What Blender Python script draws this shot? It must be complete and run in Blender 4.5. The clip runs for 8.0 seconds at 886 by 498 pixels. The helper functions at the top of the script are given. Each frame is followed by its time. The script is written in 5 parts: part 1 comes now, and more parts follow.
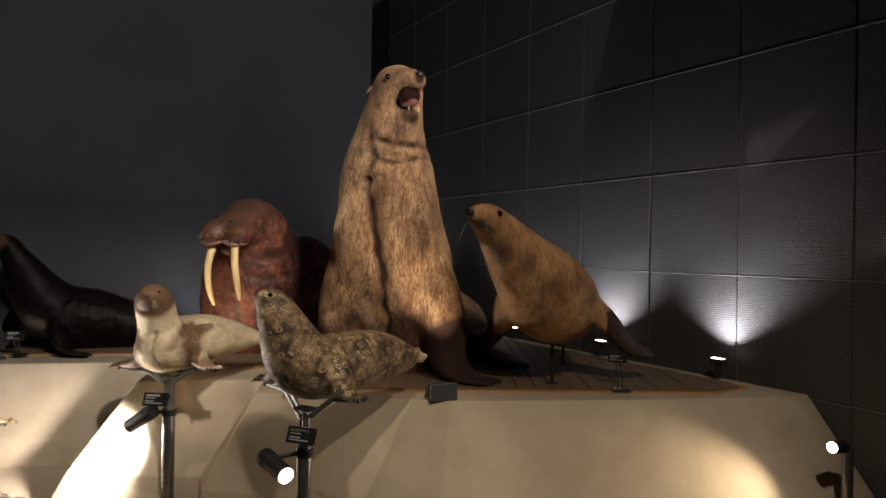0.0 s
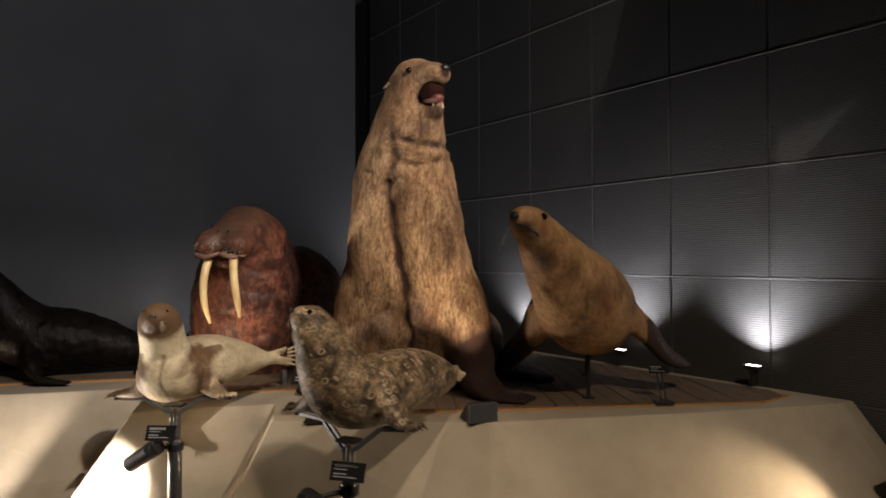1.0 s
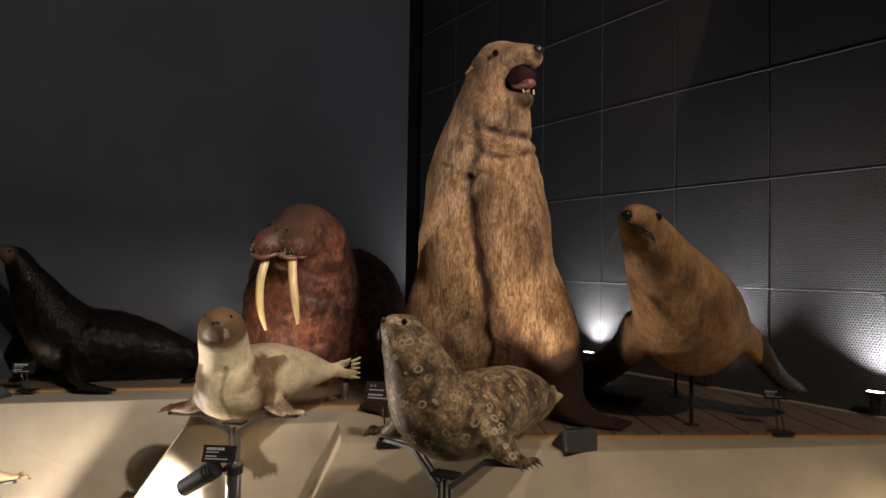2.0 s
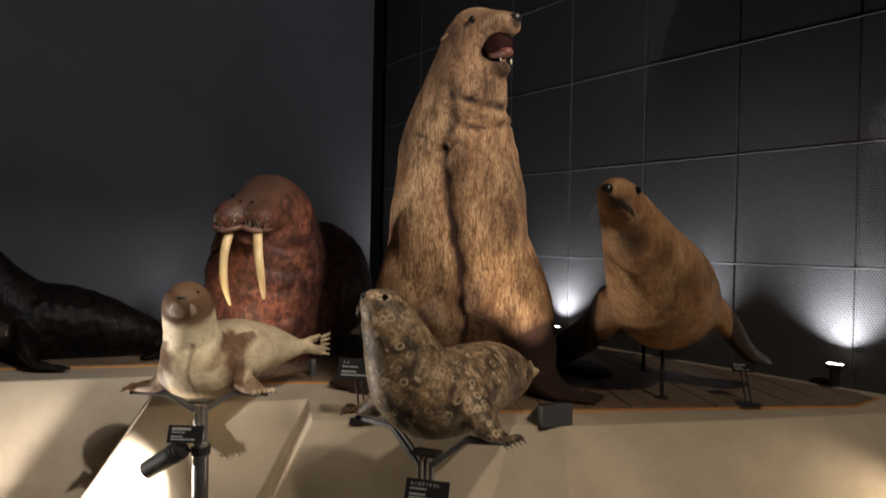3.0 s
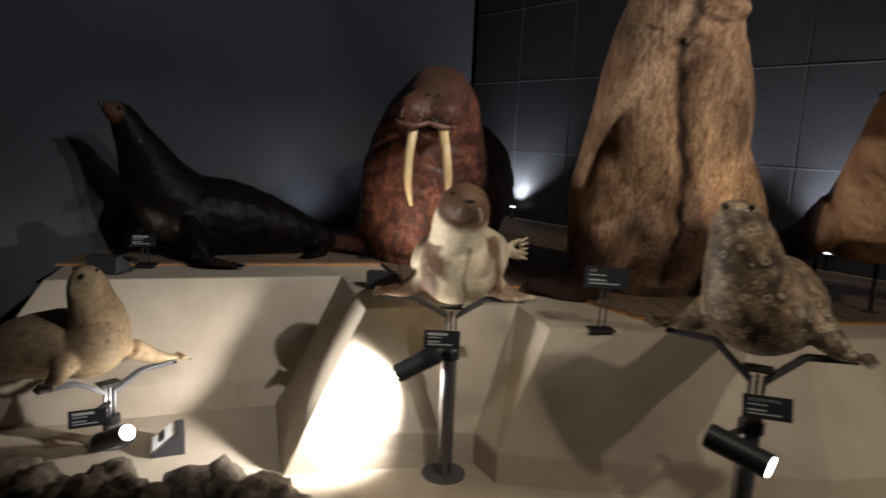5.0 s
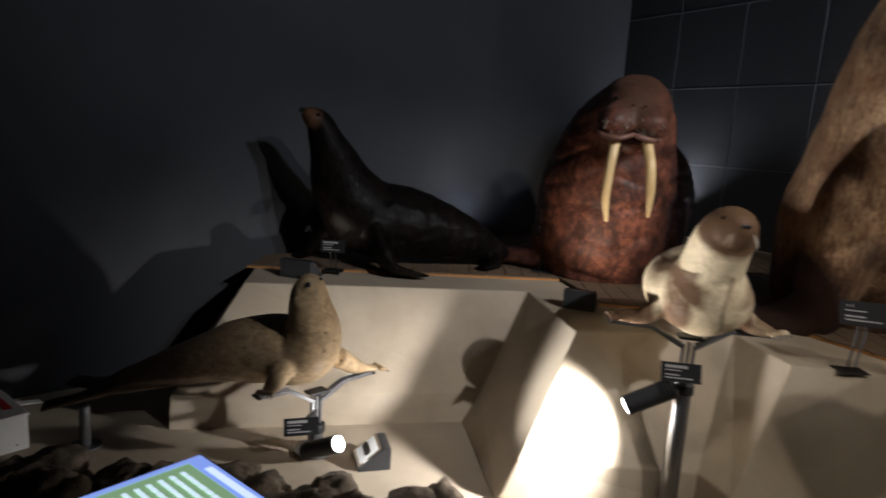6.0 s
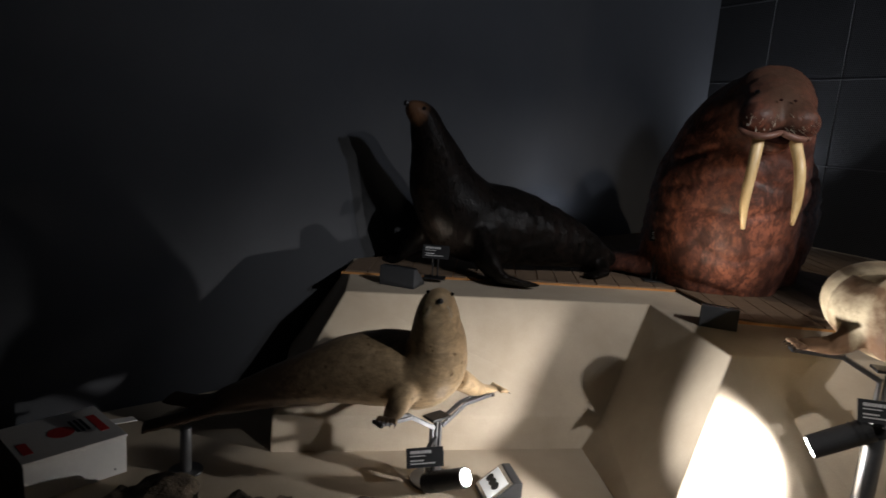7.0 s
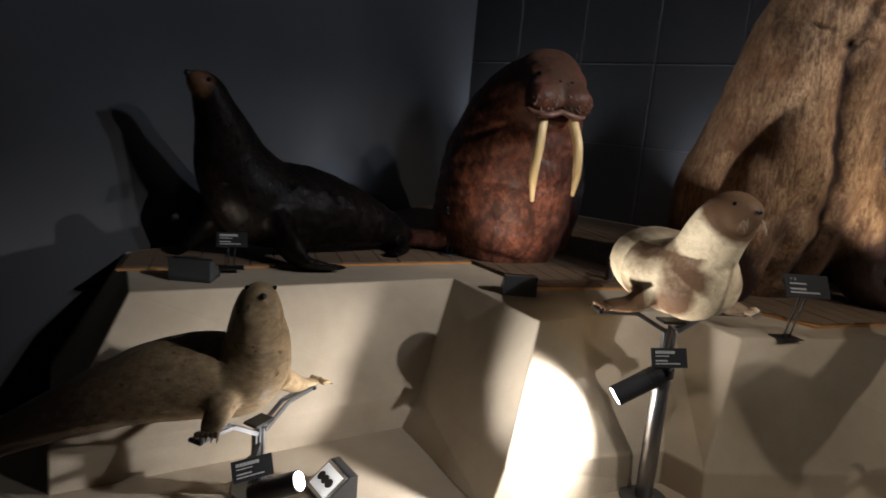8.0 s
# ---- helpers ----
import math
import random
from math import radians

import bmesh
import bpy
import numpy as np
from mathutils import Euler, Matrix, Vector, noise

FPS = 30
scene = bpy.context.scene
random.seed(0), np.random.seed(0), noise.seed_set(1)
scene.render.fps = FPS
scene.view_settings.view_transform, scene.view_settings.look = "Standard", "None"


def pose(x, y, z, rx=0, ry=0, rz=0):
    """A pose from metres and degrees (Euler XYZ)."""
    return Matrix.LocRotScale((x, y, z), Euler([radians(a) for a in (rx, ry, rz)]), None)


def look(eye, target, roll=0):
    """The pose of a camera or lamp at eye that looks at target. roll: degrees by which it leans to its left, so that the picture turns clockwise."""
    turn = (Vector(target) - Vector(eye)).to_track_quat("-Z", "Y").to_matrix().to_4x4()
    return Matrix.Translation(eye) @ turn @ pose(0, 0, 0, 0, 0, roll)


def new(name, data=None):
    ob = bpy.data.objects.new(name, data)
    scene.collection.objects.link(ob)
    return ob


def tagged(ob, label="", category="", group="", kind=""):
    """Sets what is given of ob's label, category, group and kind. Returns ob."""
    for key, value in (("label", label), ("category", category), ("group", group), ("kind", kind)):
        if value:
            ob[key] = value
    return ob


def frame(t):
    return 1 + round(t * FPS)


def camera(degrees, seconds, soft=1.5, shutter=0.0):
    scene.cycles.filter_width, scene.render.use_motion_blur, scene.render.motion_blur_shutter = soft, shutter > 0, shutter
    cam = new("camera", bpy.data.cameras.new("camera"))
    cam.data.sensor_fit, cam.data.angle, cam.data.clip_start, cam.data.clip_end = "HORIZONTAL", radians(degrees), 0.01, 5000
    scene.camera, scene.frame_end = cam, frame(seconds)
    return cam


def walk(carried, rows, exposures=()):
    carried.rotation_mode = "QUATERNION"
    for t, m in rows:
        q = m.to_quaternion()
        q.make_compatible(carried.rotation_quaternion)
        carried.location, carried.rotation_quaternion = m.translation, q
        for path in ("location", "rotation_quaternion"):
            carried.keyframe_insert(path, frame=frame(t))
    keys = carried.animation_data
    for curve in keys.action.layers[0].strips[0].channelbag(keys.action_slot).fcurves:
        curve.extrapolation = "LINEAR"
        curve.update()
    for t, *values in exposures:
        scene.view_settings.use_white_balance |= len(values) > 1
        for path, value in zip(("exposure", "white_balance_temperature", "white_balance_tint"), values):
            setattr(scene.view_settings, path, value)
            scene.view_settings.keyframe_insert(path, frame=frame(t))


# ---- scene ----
cam = camera(68.9, 8.0, soft=1.6, shutter=0.5)
METRES, EYE = 4.0, 1.55
ROWS = [
    (0.0, 0.0, 0.0, 0.0, -0.0, 0.15, -0.94),
    (0.5, -0.0392, 0.0449, -0.0044, -2.71, 0.34, -0.29),
    (1.0, -0.1108, 0.0858, -0.0018, -3.94, 0.94, 0.19),
    (1.5, -0.1584, 0.1493, -0.0068, -1.63, 1.23, -0.63),
    (1.7, -0.1702, 0.1731, -0.0083, -1.16, 1.68, -0.90),
    (2.8, -0.2011, 0.2111, -0.0038, -4.36, 0.57, -0.89),
    (3.0, -0.204, 0.2162, -0.0084, -5.21, -0.57, -1.1),
    (3.5, -0.2701, 0.2152, -0.014, -7.62, -3.54, -1.96),
    (4.0, -0.3497, 0.2206, -0.0121, -7.92, -6.12, -2.62),
    (4.2, -0.3765, 0.2301, -0.0095, -7.41, -7.02, -3.0),
    (5.3, -0.5415, 0.3020, -0.0150, -4.03, -9.85, -2.42),
    (5.5, -0.5753, 0.3105, -0.0088, -2.4, -9.58, -2.52),
    (6.0, -0.6485, 0.3291, -0.0125, 2.07, -9.72, -3.91),
    (6.5, -0.7128, 0.38, -0.0122, 3.86, -10.31, -4.31),
    (7.0, -0.7691, 0.4044, -0.015, 4.47, -10.58, -4.24),
    (7.5, -0.8143, 0.412, -0.0152, -8.52, -10.32, -5.71),
    (8.0, -0.8304, 0.4434, -0.0165, -17.28, -11.12, -4.91),
]
walk(cam, [(t, pose(0, 0, EYE) @ pose(METRES * x, METRES * y, METRES * z, 90 + pitch, roll, yaw)) for t, x, y, z, yaw, pitch, roll in ROWS],
     exposures=[(0.0, 0.02, 6850, 13), (1.7, 0.02, 6850, 13), (3.5, 0.02, 6450, 11), (4.2, 0.0, 6300, 10), (5.3, -0.3, 5950, 11), (8.0, -0.3, 6000, 11)])

# ---- world and lamps ----
world = bpy.data.worlds.new("dark_hall")
scene.world = world
world.use_nodes = True
world.node_tree.nodes["Background"].inputs["Color"].default_value = (0.55, 0.55, 0.6, 1)
world.node_tree.nodes["Background"].inputs["Strength"].default_value = 0.004


def spot(name, eye, target, watts, cone, colour, blend=0.35, size=0.03):
    data = bpy.data.lights.new(name, "SPOT")
    data.energy, data.spot_size, data.spot_blend = watts, radians(cone), blend
    data.color, data.shadow_soft_size = colour, size
    ob = new(name, data)
    ob.matrix_world = look(eye, target)
    return ob


WARM, TUNGSTEN, NEUTRAL, COOL = (1.0, 0.82, 0.60), (1.0, 0.87, 0.70), (1.0, 0.93, 0.84), (0.93, 0.95, 1.0)
CEILING_SPOTS = [  # eye, target, watts, cone, blend, colour, lamp radius
    ((0.10, 1.05, 3.42), (-2.62, 5.0, 0.58), 520, 35, 1.0, NEUTRAL, 0.03),
    ((0.85, 0.90, 3.50), (-1.93, 5.3, 1.40), 190, 17, 0.7, NEUTRAL, 0.03),
    ((-0.05, 1.0, 3.45), (-0.55, 3.35, 0.40), 170, 42, 0.9, TUNGSTEN, 0.06),
    ((-1.90, 2.25, 3.50), (-1.0, 3.70, 0.40), 85, 42, 0.9, TUNGSTEN, 0.03),
    ((1.50, 1.55, 4.40), (-0.28, 4.4, 2.22), 470, 28, 0.8, WARM, 0.03),
    ((1.35, 1.00, 3.50), (0.75, 4.25, 0.60), 218, 76, 1.0, TUNGSTEN, 0.05),
    ((1.02, 1.05, 4.0), (-2.8, 6.9, 3.4), 470, 80, 1.0, COOL, 0.10),
]
for eye, target, watts, cone, blend, colour, radius in CEILING_SPOTS:
    spot("ceiling_spot", eye, target, watts, cone, colour, blend, radius)
spot("flood_bull", (0.0, 3.99, 0.78), (-0.04, 4.42, 1.58), 26, 66, WARM, 0.4, 0.03)
spot("flood_walrus", (-1.9, 4.80, 0.77), (-1.6, 5.5, 1.35), 13, 90, WARM, 0.5, 0.03)
spot("flood_wall", (-2.35, 6.55, 0.80), (-2.6, 6.95, 1.45), 9, 140, COOL, 1.0, 0.03)
spot("flood_sea_lion", (-3.42, 5.05, 0.77), (-3.2, 5.5, 1.3), 2.2, 110, WARM, 0.6, 0.03)
spot("stand_lamp_light_pale", (-1.874, 3.863, 0.459), (-2.10, 4.04, 0.26), 185, 108, NEUTRAL, 0.9, 0.025)
spot("stand_lamp_light_dark", (-0.686, 2.926, 0.512), (-0.05, 2.25, 0.33), 24, 110, NEUTRAL, 0.7, 0.025)
spot("stand_lamp_light_spotted", (-3.052, 4.010, 0.126), (-1.62, 3.93, 1.06), 260, 60, NEUTRAL, 1.0, 0.025)
spot("floor_flood_light", (-3.03, 4.10, 0.12), (-3.3, 4.15, 0.5), 3.2, 130, NEUTRAL, 1.0, 0.03)
spot("post_lamp_light", (2.163, 3.602, 0.483), (1.35, 3.50, 0.10), 50, 104, WARM, 0.9, 0.03)
UPLIGHTS = [(0.735, 6.56, 0.78), (1.363, 5.528, 0.80), (1.976, 4.615, 0.81), (-0.44, 8.38, 0.78)]
for ux, uy, uz in UPLIGHTS:
    spot("wall_uplight_beam", (ux, uy, uz + 0.012), (ux + 0.035, uy + 0.023, uz + 0.62), 140, 120, COOL, 1.0, 0.02)

# ---- materials ----
def material(name):
    m = bpy.data.materials.new(name)
    m.use_nodes = True
    nt = m.node_tree
    return m, nt, nt.nodes["Principled BSDF"]


def node(nt, kind, **sets):
    n = nt.nodes.new(kind)
    for key, value in sets.items():
        n.inputs[key].default_value = value
    return n


def coords(nt, scale=(1, 1, 1)):
    tc = nt.nodes.new("ShaderNodeTexCoord")
    mp = nt.nodes.new("ShaderNodeMapping")
    mp.inputs["Scale"].default_value = scale
    nt.links.new(tc.outputs["Object"], mp.inputs["Vector"])
    return mp.outputs["Vector"]


def noise_tex(nt, vec, scale, detail=4.0, rough=0.55, distort=0.0):
    n = node(nt, "ShaderNodeTexNoise", Scale=scale, Detail=detail, Roughness=rough, Distortion=distort)
    nt.links.new(vec, n.inputs["Vector"])
    return n.outputs["Fac"]


def ramp(nt, fac, stops):
    r = nt.nodes.new("ShaderNodeValToRGB")
    els = r.color_ramp.elements
    while len(els) < len(stops):
        els.new(0.5)
    for el, (p, c) in zip(els, stops):
        el.position = p
        el.color = (*c, 1) if len(c) == 3 else c
    nt.links.new(fac, r.inputs["Fac"])
    return r.outputs["Color"]


def mix(nt, fac, a, b, blend="MIX"):
    n = nt.nodes.new("ShaderNodeMix")
    n.data_type, n.blend_type = "RGBA", blend
    for sock, value in ((n.inputs["Factor"], fac), (n.inputs["A"], a), (n.inputs["B"], b)):
        if isinstance(value, (int, float)):
            sock.default_value = value
        elif isinstance(value, tuple):
            sock.default_value = (*value, 1)
        else:
            nt.links.new(value, sock)
    return n.outputs["Result"]


def bump(nt, bsdf, height, strength, distance=0.01):
    b = node(nt, "ShaderNodeBump", Strength=strength, Distance=distance)
    nt.links.new(height, b.inputs["Height"])
    nt.links.new(b.outputs["Normal"], bsdf.inputs["Normal"])
    return b


def surface(name, base, dark, rough=0.7, metal=0.0, scale=8.0, fine=120.0, bumpiness=0.15, depth=0.004, stain=0.5, grain=(1, 1, 1)):
    """Paint, stone, metal or wood: two scales of tone with a fine relief."""
    m, nt, b = material(name)
    v = coords(nt, grain)
    big, small = noise_tex(nt, v, scale, 5, 0.6), noise_tex(nt, v, fine, 3, 0.6)
    c = mix(nt, ramp(nt, big, [(0.35, (0, 0, 0)), (0.7, (stain, stain, stain))]), base, dark)
    c = mix(nt, ramp(nt, small, [(0.35, (0, 0, 0)), (0.75, (0.35, 0.35, 0.35))]), c, dark)
    nt.links.new(c, b.inputs["Base Color"])
    b.inputs["Metallic"].default_value = metal
    r = node(nt, "ShaderNodeMath", **{})
    r.operation = "MULTIPLY_ADD"
    nt.links.new(big, r.inputs[0])
    r.inputs[1].default_value, r.inputs[2].default_value = 0.25, rough - 0.12
    nt.links.new(r.outputs[0], b.inputs["Roughness"])
    bump(nt, b, small, bumpiness, depth)
    return m


def fur(name, pale, dark, tone, patch_scale=4.0, streak=(60, 60, 14), sheen=0.15, rough=0.55, contrast=(0.35, 0.7), spots="", spot_colour=(0.6, 0.55, 0.4), spot_scale=11.0, relief=0.5, lock=0.85, gloss=0.22):
    """Short mounted fur: patches, streaks of hair, and the tone colour (pigment and painted shade) where the attribute
    tone says so.
    """
    m, nt, b = material(name)
    v = coords(nt)
    vs = coords(nt, streak)
    patches = noise_tex(nt, v, patch_scale, 6, 0.65, 0.6)
    hair = noise_tex(nt, vs, 1.0, 4, 0.7, 0.4)
    fleck = noise_tex(nt, v, 34.0, 4, 0.7, 0.2)
    c = mix(nt, ramp(nt, patches, [(contrast[0], (0, 0, 0)), (contrast[1], (1, 1, 1))]), pale, dark)
    c = mix(nt, ramp(nt, hair, [(0.42, (0.0, 0.0, 0.0)), (0.60, (lock + 0.05, lock + 0.05, lock + 0.05))]), c, dark)
    locks = noise_tex(nt, coords(nt, tuple(0.3 * a for a in streak)), 1.0, 5, 0.7, 0.8)
    c = mix(nt, ramp(nt, locks, [(0.47, (0.0, 0.0, 0.0)), (0.62, (lock, lock, lock))]), c, tuple(0.5 * a for a in dark))
    c = mix(nt, ramp(nt, fleck, [(0.56, (0, 0, 0)), (0.72, (0.5, 0.5, 0.5))]), c, tuple(0.55 * a for a in dark))
    if spots:
        vo = node(nt, "ShaderNodeTexVoronoi", Scale=spot_scale, Randomness=1.0)
        wob = nt.nodes.new("ShaderNodeVectorMath")
        wob.operation = "MULTIPLY_ADD"
        wn = node(nt, "ShaderNodeTexNoise", Scale=9.0, Detail=3.0)
        nt.links.new(v, wn.inputs["Vector"])
        nt.links.new(wn.outputs["Color"], wob.inputs[0])
        wob.inputs[1].default_value = (0.06, 0.06, 0.06)
        nt.links.new(v, wob.inputs[2])
        nt.links.new(wob.outputs[0], vo.inputs["Vector"])
        if spots == "rings":
            f = ramp(nt, vo.outputs["Distance"], [(0.20, (0.05, 0.05, 0.05)), (0.28, (0.8, 0.8, 0.8)), (0.33, (0.65, 0.65, 0.65)), (0.40, (0, 0, 0))])
            f = mix(nt, 1.0, f, ramp(nt, noise_tex(nt, v, 14.0, 4), [(0.38, (0.10, 0.10, 0.10)), (0.56, (1, 1, 1))]), "MULTIPLY")
        else:
            f = ramp(nt, vo.outputs["Distance"], [(0.14, (0.8, 0.8, 0.8)), (0.26, (0, 0, 0))])
            f = mix(nt, 1.0, f, ramp(nt, noise_tex(nt, v, 7.0, 3), [(0.48, (0, 0, 0)), (0.62, (1, 1, 1))]), "MULTIPLY")
        c = mix(nt, f, c, spot_colour)
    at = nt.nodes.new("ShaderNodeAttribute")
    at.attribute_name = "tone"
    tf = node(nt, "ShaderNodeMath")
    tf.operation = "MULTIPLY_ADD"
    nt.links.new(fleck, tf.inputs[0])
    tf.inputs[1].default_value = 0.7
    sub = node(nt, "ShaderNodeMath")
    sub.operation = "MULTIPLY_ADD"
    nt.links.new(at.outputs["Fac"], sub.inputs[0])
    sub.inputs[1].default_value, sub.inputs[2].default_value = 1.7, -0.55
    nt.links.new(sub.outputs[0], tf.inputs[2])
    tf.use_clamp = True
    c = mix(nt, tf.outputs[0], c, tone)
    nt.links.new(c, b.inputs["Base Color"])
    nt.links.new(ramp(nt, fleck, [(0.35, (rough + 0.12,) * 3), (0.65, (rough - 0.16,) * 3)]), b.inputs["Roughness"])
    b.inputs["Sheen Weight"].default_value = 0.15 * sheen
    b.inputs["Specular IOR Level"].default_value = gloss
    b.inputs["Sheen Roughness"].default_value = 0.4
    h = mix(nt, 0.5, hair, patches)
    bump(nt, b, h, relief, 0.02)
    return m


def plain(name, colour, rough=0.4, metal=0.0, coat=0.0, gloss=0.5):
    m, nt, b = material(name)
    v = coords(nt)
    n = noise_tex(nt, v, 60.0, 3)
    c = mix(nt, ramp(nt, n, [(0.4, (0, 0, 0)), (0.8, (0.4, 0.4, 0.4))]), colour, tuple(0.7 * a for a in colour))
    nt.links.new(c, b.inputs["Base Color"])
    b.inputs["Roughness"].default_value, b.inputs["Metallic"].default_value = rough, metal
    b.inputs["Coat Weight"].default_value = coat
    b.inputs["Specular IOR Level"].default_value = gloss
    return m


def glow(name, colour, strength):
    m, nt, b = material(name)
    b.inputs["Base Color"].default_value = (*colour, 1)
    b.inputs["Emission Color"].default_value = (*colour, 1)
    b.inputs["Emission Strength"].default_value = strength
    return m


def perforated(name):
    """Dark sheet metal with rows of small round holes, staggered."""
    m, nt, b = material(name)
    tc = nt.nodes.new("ShaderNodeTexCoord")
    sep = nt.nodes.new("ShaderNodeSeparateXYZ")
    nt.links.new(tc.outputs["Object"], sep.inputs[0])
    pitch = 0.0185

    def math_node(op, a, bb=0.0, cc=0.0):
        n = nt.nodes.new("ShaderNodeMath")
        n.operation = op
        for s, val in zip(n.inputs, (a, bb, cc)):
            if isinstance(val, (int, float)):
                s.default_value = val
            else:
                nt.links.new(val, s)
        return n.outputs[0]

    row = math_node("MULTIPLY", sep.outputs["Z"], 1 / (pitch * 0.866))
    odd = math_node("MODULO", math_node("FLOOR", math_node("ADD", row, 2000.0)), 2.0)
    col = math_node("ADD", math_node("MULTIPLY", sep.outputs["X"], 1 / pitch), math_node("MULTIPLY", odd, 0.5))
    fx = math_node("SUBTRACT", math_node("FRACT", math_node("ADD", col, 2000.0)), 0.5)
    fz = math_node("SUBTRACT", math_node("FRACT", math_node("ADD", row, 2000.0)), 0.5)
    d = math_node("SQRT", math_node("ADD", math_node("MULTIPLY", fx, fx), math_node("MULTIPLY", fz, fz)))
    hole = ramp(nt, d, [(0.27, (0, 0, 0)), (0.36, (1, 1, 1))])
    v = coords(nt)
    tone = mix(nt, noise_tex(nt, v, 2.2, 4), (0.105, 0.104, 0.106), (0.075, 0.075, 0.077))
    c = mix(nt, hole, (0.006, 0.006, 0.006), tone)
    nt.links.new(c, b.inputs["Base Color"])
    b.inputs["Roughness"].default_value, b.inputs["Metallic"].default_value = 0.42, 0.3
    bump(nt, b, hole, 0.6, 0.003)
    return m


M_PLINTH = surface("sand_plaster", (0.47, 0.40, 0.305), (0.33, 0.27, 0.195), 0.9, 0, 2.5, 190, 0.5, 0.004, 0.75)
M_SAND = surface("sand_floor_coat", (0.44, 0.37, 0.28), (0.34, 0.28, 0.20), 0.92, 0, 3.0, 160, 0.5, 0.004, 0.6)
M_WALL = surface("grey_wall_paint", (0.044, 0.046, 0.051), (0.034, 0.036, 0.040), 0.8, 0, 1.2, 90, 0.08, 0.002, 0.5)
M_PERF = perforated("perforated_sheet")
M_LIP = plain("dark_metal_edge", (0.17, 0.17, 0.175), 0.4, 0.5)
M_BLACKWALL = surface("black_wall_paint", (0.012, 0.012, 0.012), (0.008, 0.008, 0.008), 0.85, 0, 2, 60, 0.05)
M_CARPET = surface("dark_floor", (0.035, 0.033, 0.03), (0.02, 0.02, 0.018), 0.95, 0, 6, 220, 0.4)
M_PLANK = surface("deck_wood", (0.17, 0.115, 0.07), (0.085, 0.055, 0.034), 0.75, 0, 5, 60, 0.3, 0.004, 0.8, (1.2, 14, 14))
M_EDGE = surface("cut_wood_edge", (0.52, 0.25, 0.075), (0.30, 0.13, 0.035), 0.8, 0, 14, 120, 0.25)
M_STEEL = plain("brushed_grey_steel", (0.20, 0.20, 0.205), 0.32, 0.85)
M_DARKSTEEL = plain("dark_grey_steel", (0.15, 0.15, 0.155), 0.4, 0.6)
M_BLACK = plain("black_coated_metal", (0.016, 0.016, 0.017), 0.45, 0.2)
M_SIGN = plain("black_sign_face", (0.010, 0.010, 0.011), 0.6, 0, 0, 0.12)
M_INK = plain("white_print", (0.32, 0.32, 0.32), 0.7)
M_HOUSING = plain("anthracite_lamp_housing", (0.05, 0.052, 0.056), 0.45, 0.3)
M_LENS = glow("lit_lamp_lens", (1.0, 0.95, 0.85), 60.0)
M_LENS_SOFT = glow("lit_uplight_glass", (1.0, 0.95, 0.88), 7.0)
M_FLOODGLASS = glow("lit_flood_glass", (0.8, 0.78, 0.74), 0.5)
M_CHROME = plain("bright_reflector", (0.75, 0.75, 0.75), 0.15, 1.0)
M_BOX = surface("white_cardboard", (0.72, 0.70, 0.67), (0.6, 0.58, 0.55), 0.8, 0, 6, 90, 0.1)
M_RED = plain("red_print", (0.55, 0.03, 0.03), 0.7)
M_ROCK = surface("rough_rock", (0.25, 0.195, 0.14), (0.055, 0.042, 0.03), 0.9, 0, 12, 90, 0.7, 0.012, 1.0)
M_SCREEN_GREEN = glow("screen_green", (0.33, 0.52, 0.26), 0.75)
M_SCREEN_BLUE = glow("screen_blue", (0.30, 0.42, 0.95), 1.0)
M_SCREEN_WHITE = glow("screen_white", (0.75, 0.85, 1.0), 1.2)
M_EYE = plain("glass_eye", (0.006, 0.005, 0.005), 0.06, 0, 1.0)
M_NOSE = plain("black_nose_skin", (0.012, 0.011, 0.011), 0.35)
M_IVORY = surface("ivory", (0.74, 0.57, 0.30), (0.50, 0.32, 0.13), 0.4, 0, 7, 60, 0.1, 0.002, 0.8, (6, 6, 1))
M_TOOTH = plain("old_tooth", (0.7, 0.6, 0.4), 0.35)
M_MOUTH = plain("dark_red_mouth", (0.02, 0.006, 0.005), 0.85, 0, 0, 0.1)
M_TONGUE = plain("pink_tongue", (0.15, 0.05, 0.038), 0.5)
M_PINK = plain("pinkish_lip_skin", (0.16, 0.078, 0.056), 0.45)
M_CLAW = plain("horn_claw", (0.05, 0.035, 0.025), 0.4)
M_WHISKER = plain("pale_whisker", (0.5, 0.45, 0.36), 0.5)
M_BULL = fur("bull_fur", (0.60, 0.405, 0.235), (0.215, 0.098, 0.046), (0.028, 0.012, 0.008), 3.2, (120, 120, 26), 0.2, 0.62, (0.42, 0.72), relief=1.0, lock=0.75)
M_COW = fur("cow_fur", (0.53, 0.325, 0.165), (0.25, 0.115, 0.05), (0.04, 0.024, 0.016), 3.0, (70, 70, 22), 0.15, 0.55, (0.4, 0.7), relief=0.5, lock=0.5)
M_WALRUS = fur("walrus_hide", (0.28, 0.10, 0.058), (0.065, 0.027, 0.020), (0.075, 0.042, 0.028), 5.0, (26, 26, 18), 0.08, 0.5, (0.35, 0.68), relief=0.6)
M_DARKLION = fur("dark_sea_lion_fur", (0.010, 0.007, 0.006), (0.004, 0.0035, 0.003), (0.10, 0.052, 0.028), 5.0, (40, 40, 20), 0.0, 0.38, (0.4, 0.7), relief=0.6, gloss=0.07)
M_PALE = fur("pale_seal_fur", (0.68, 0.57, 0.385), (0.47, 0.365, 0.225), (0.115, 0.065, 0.035), 3.2, (60, 30, 60), 0.12, 0.6, (0.42, 0.75), relief=0.25, lock=0.3, gloss=0.14)
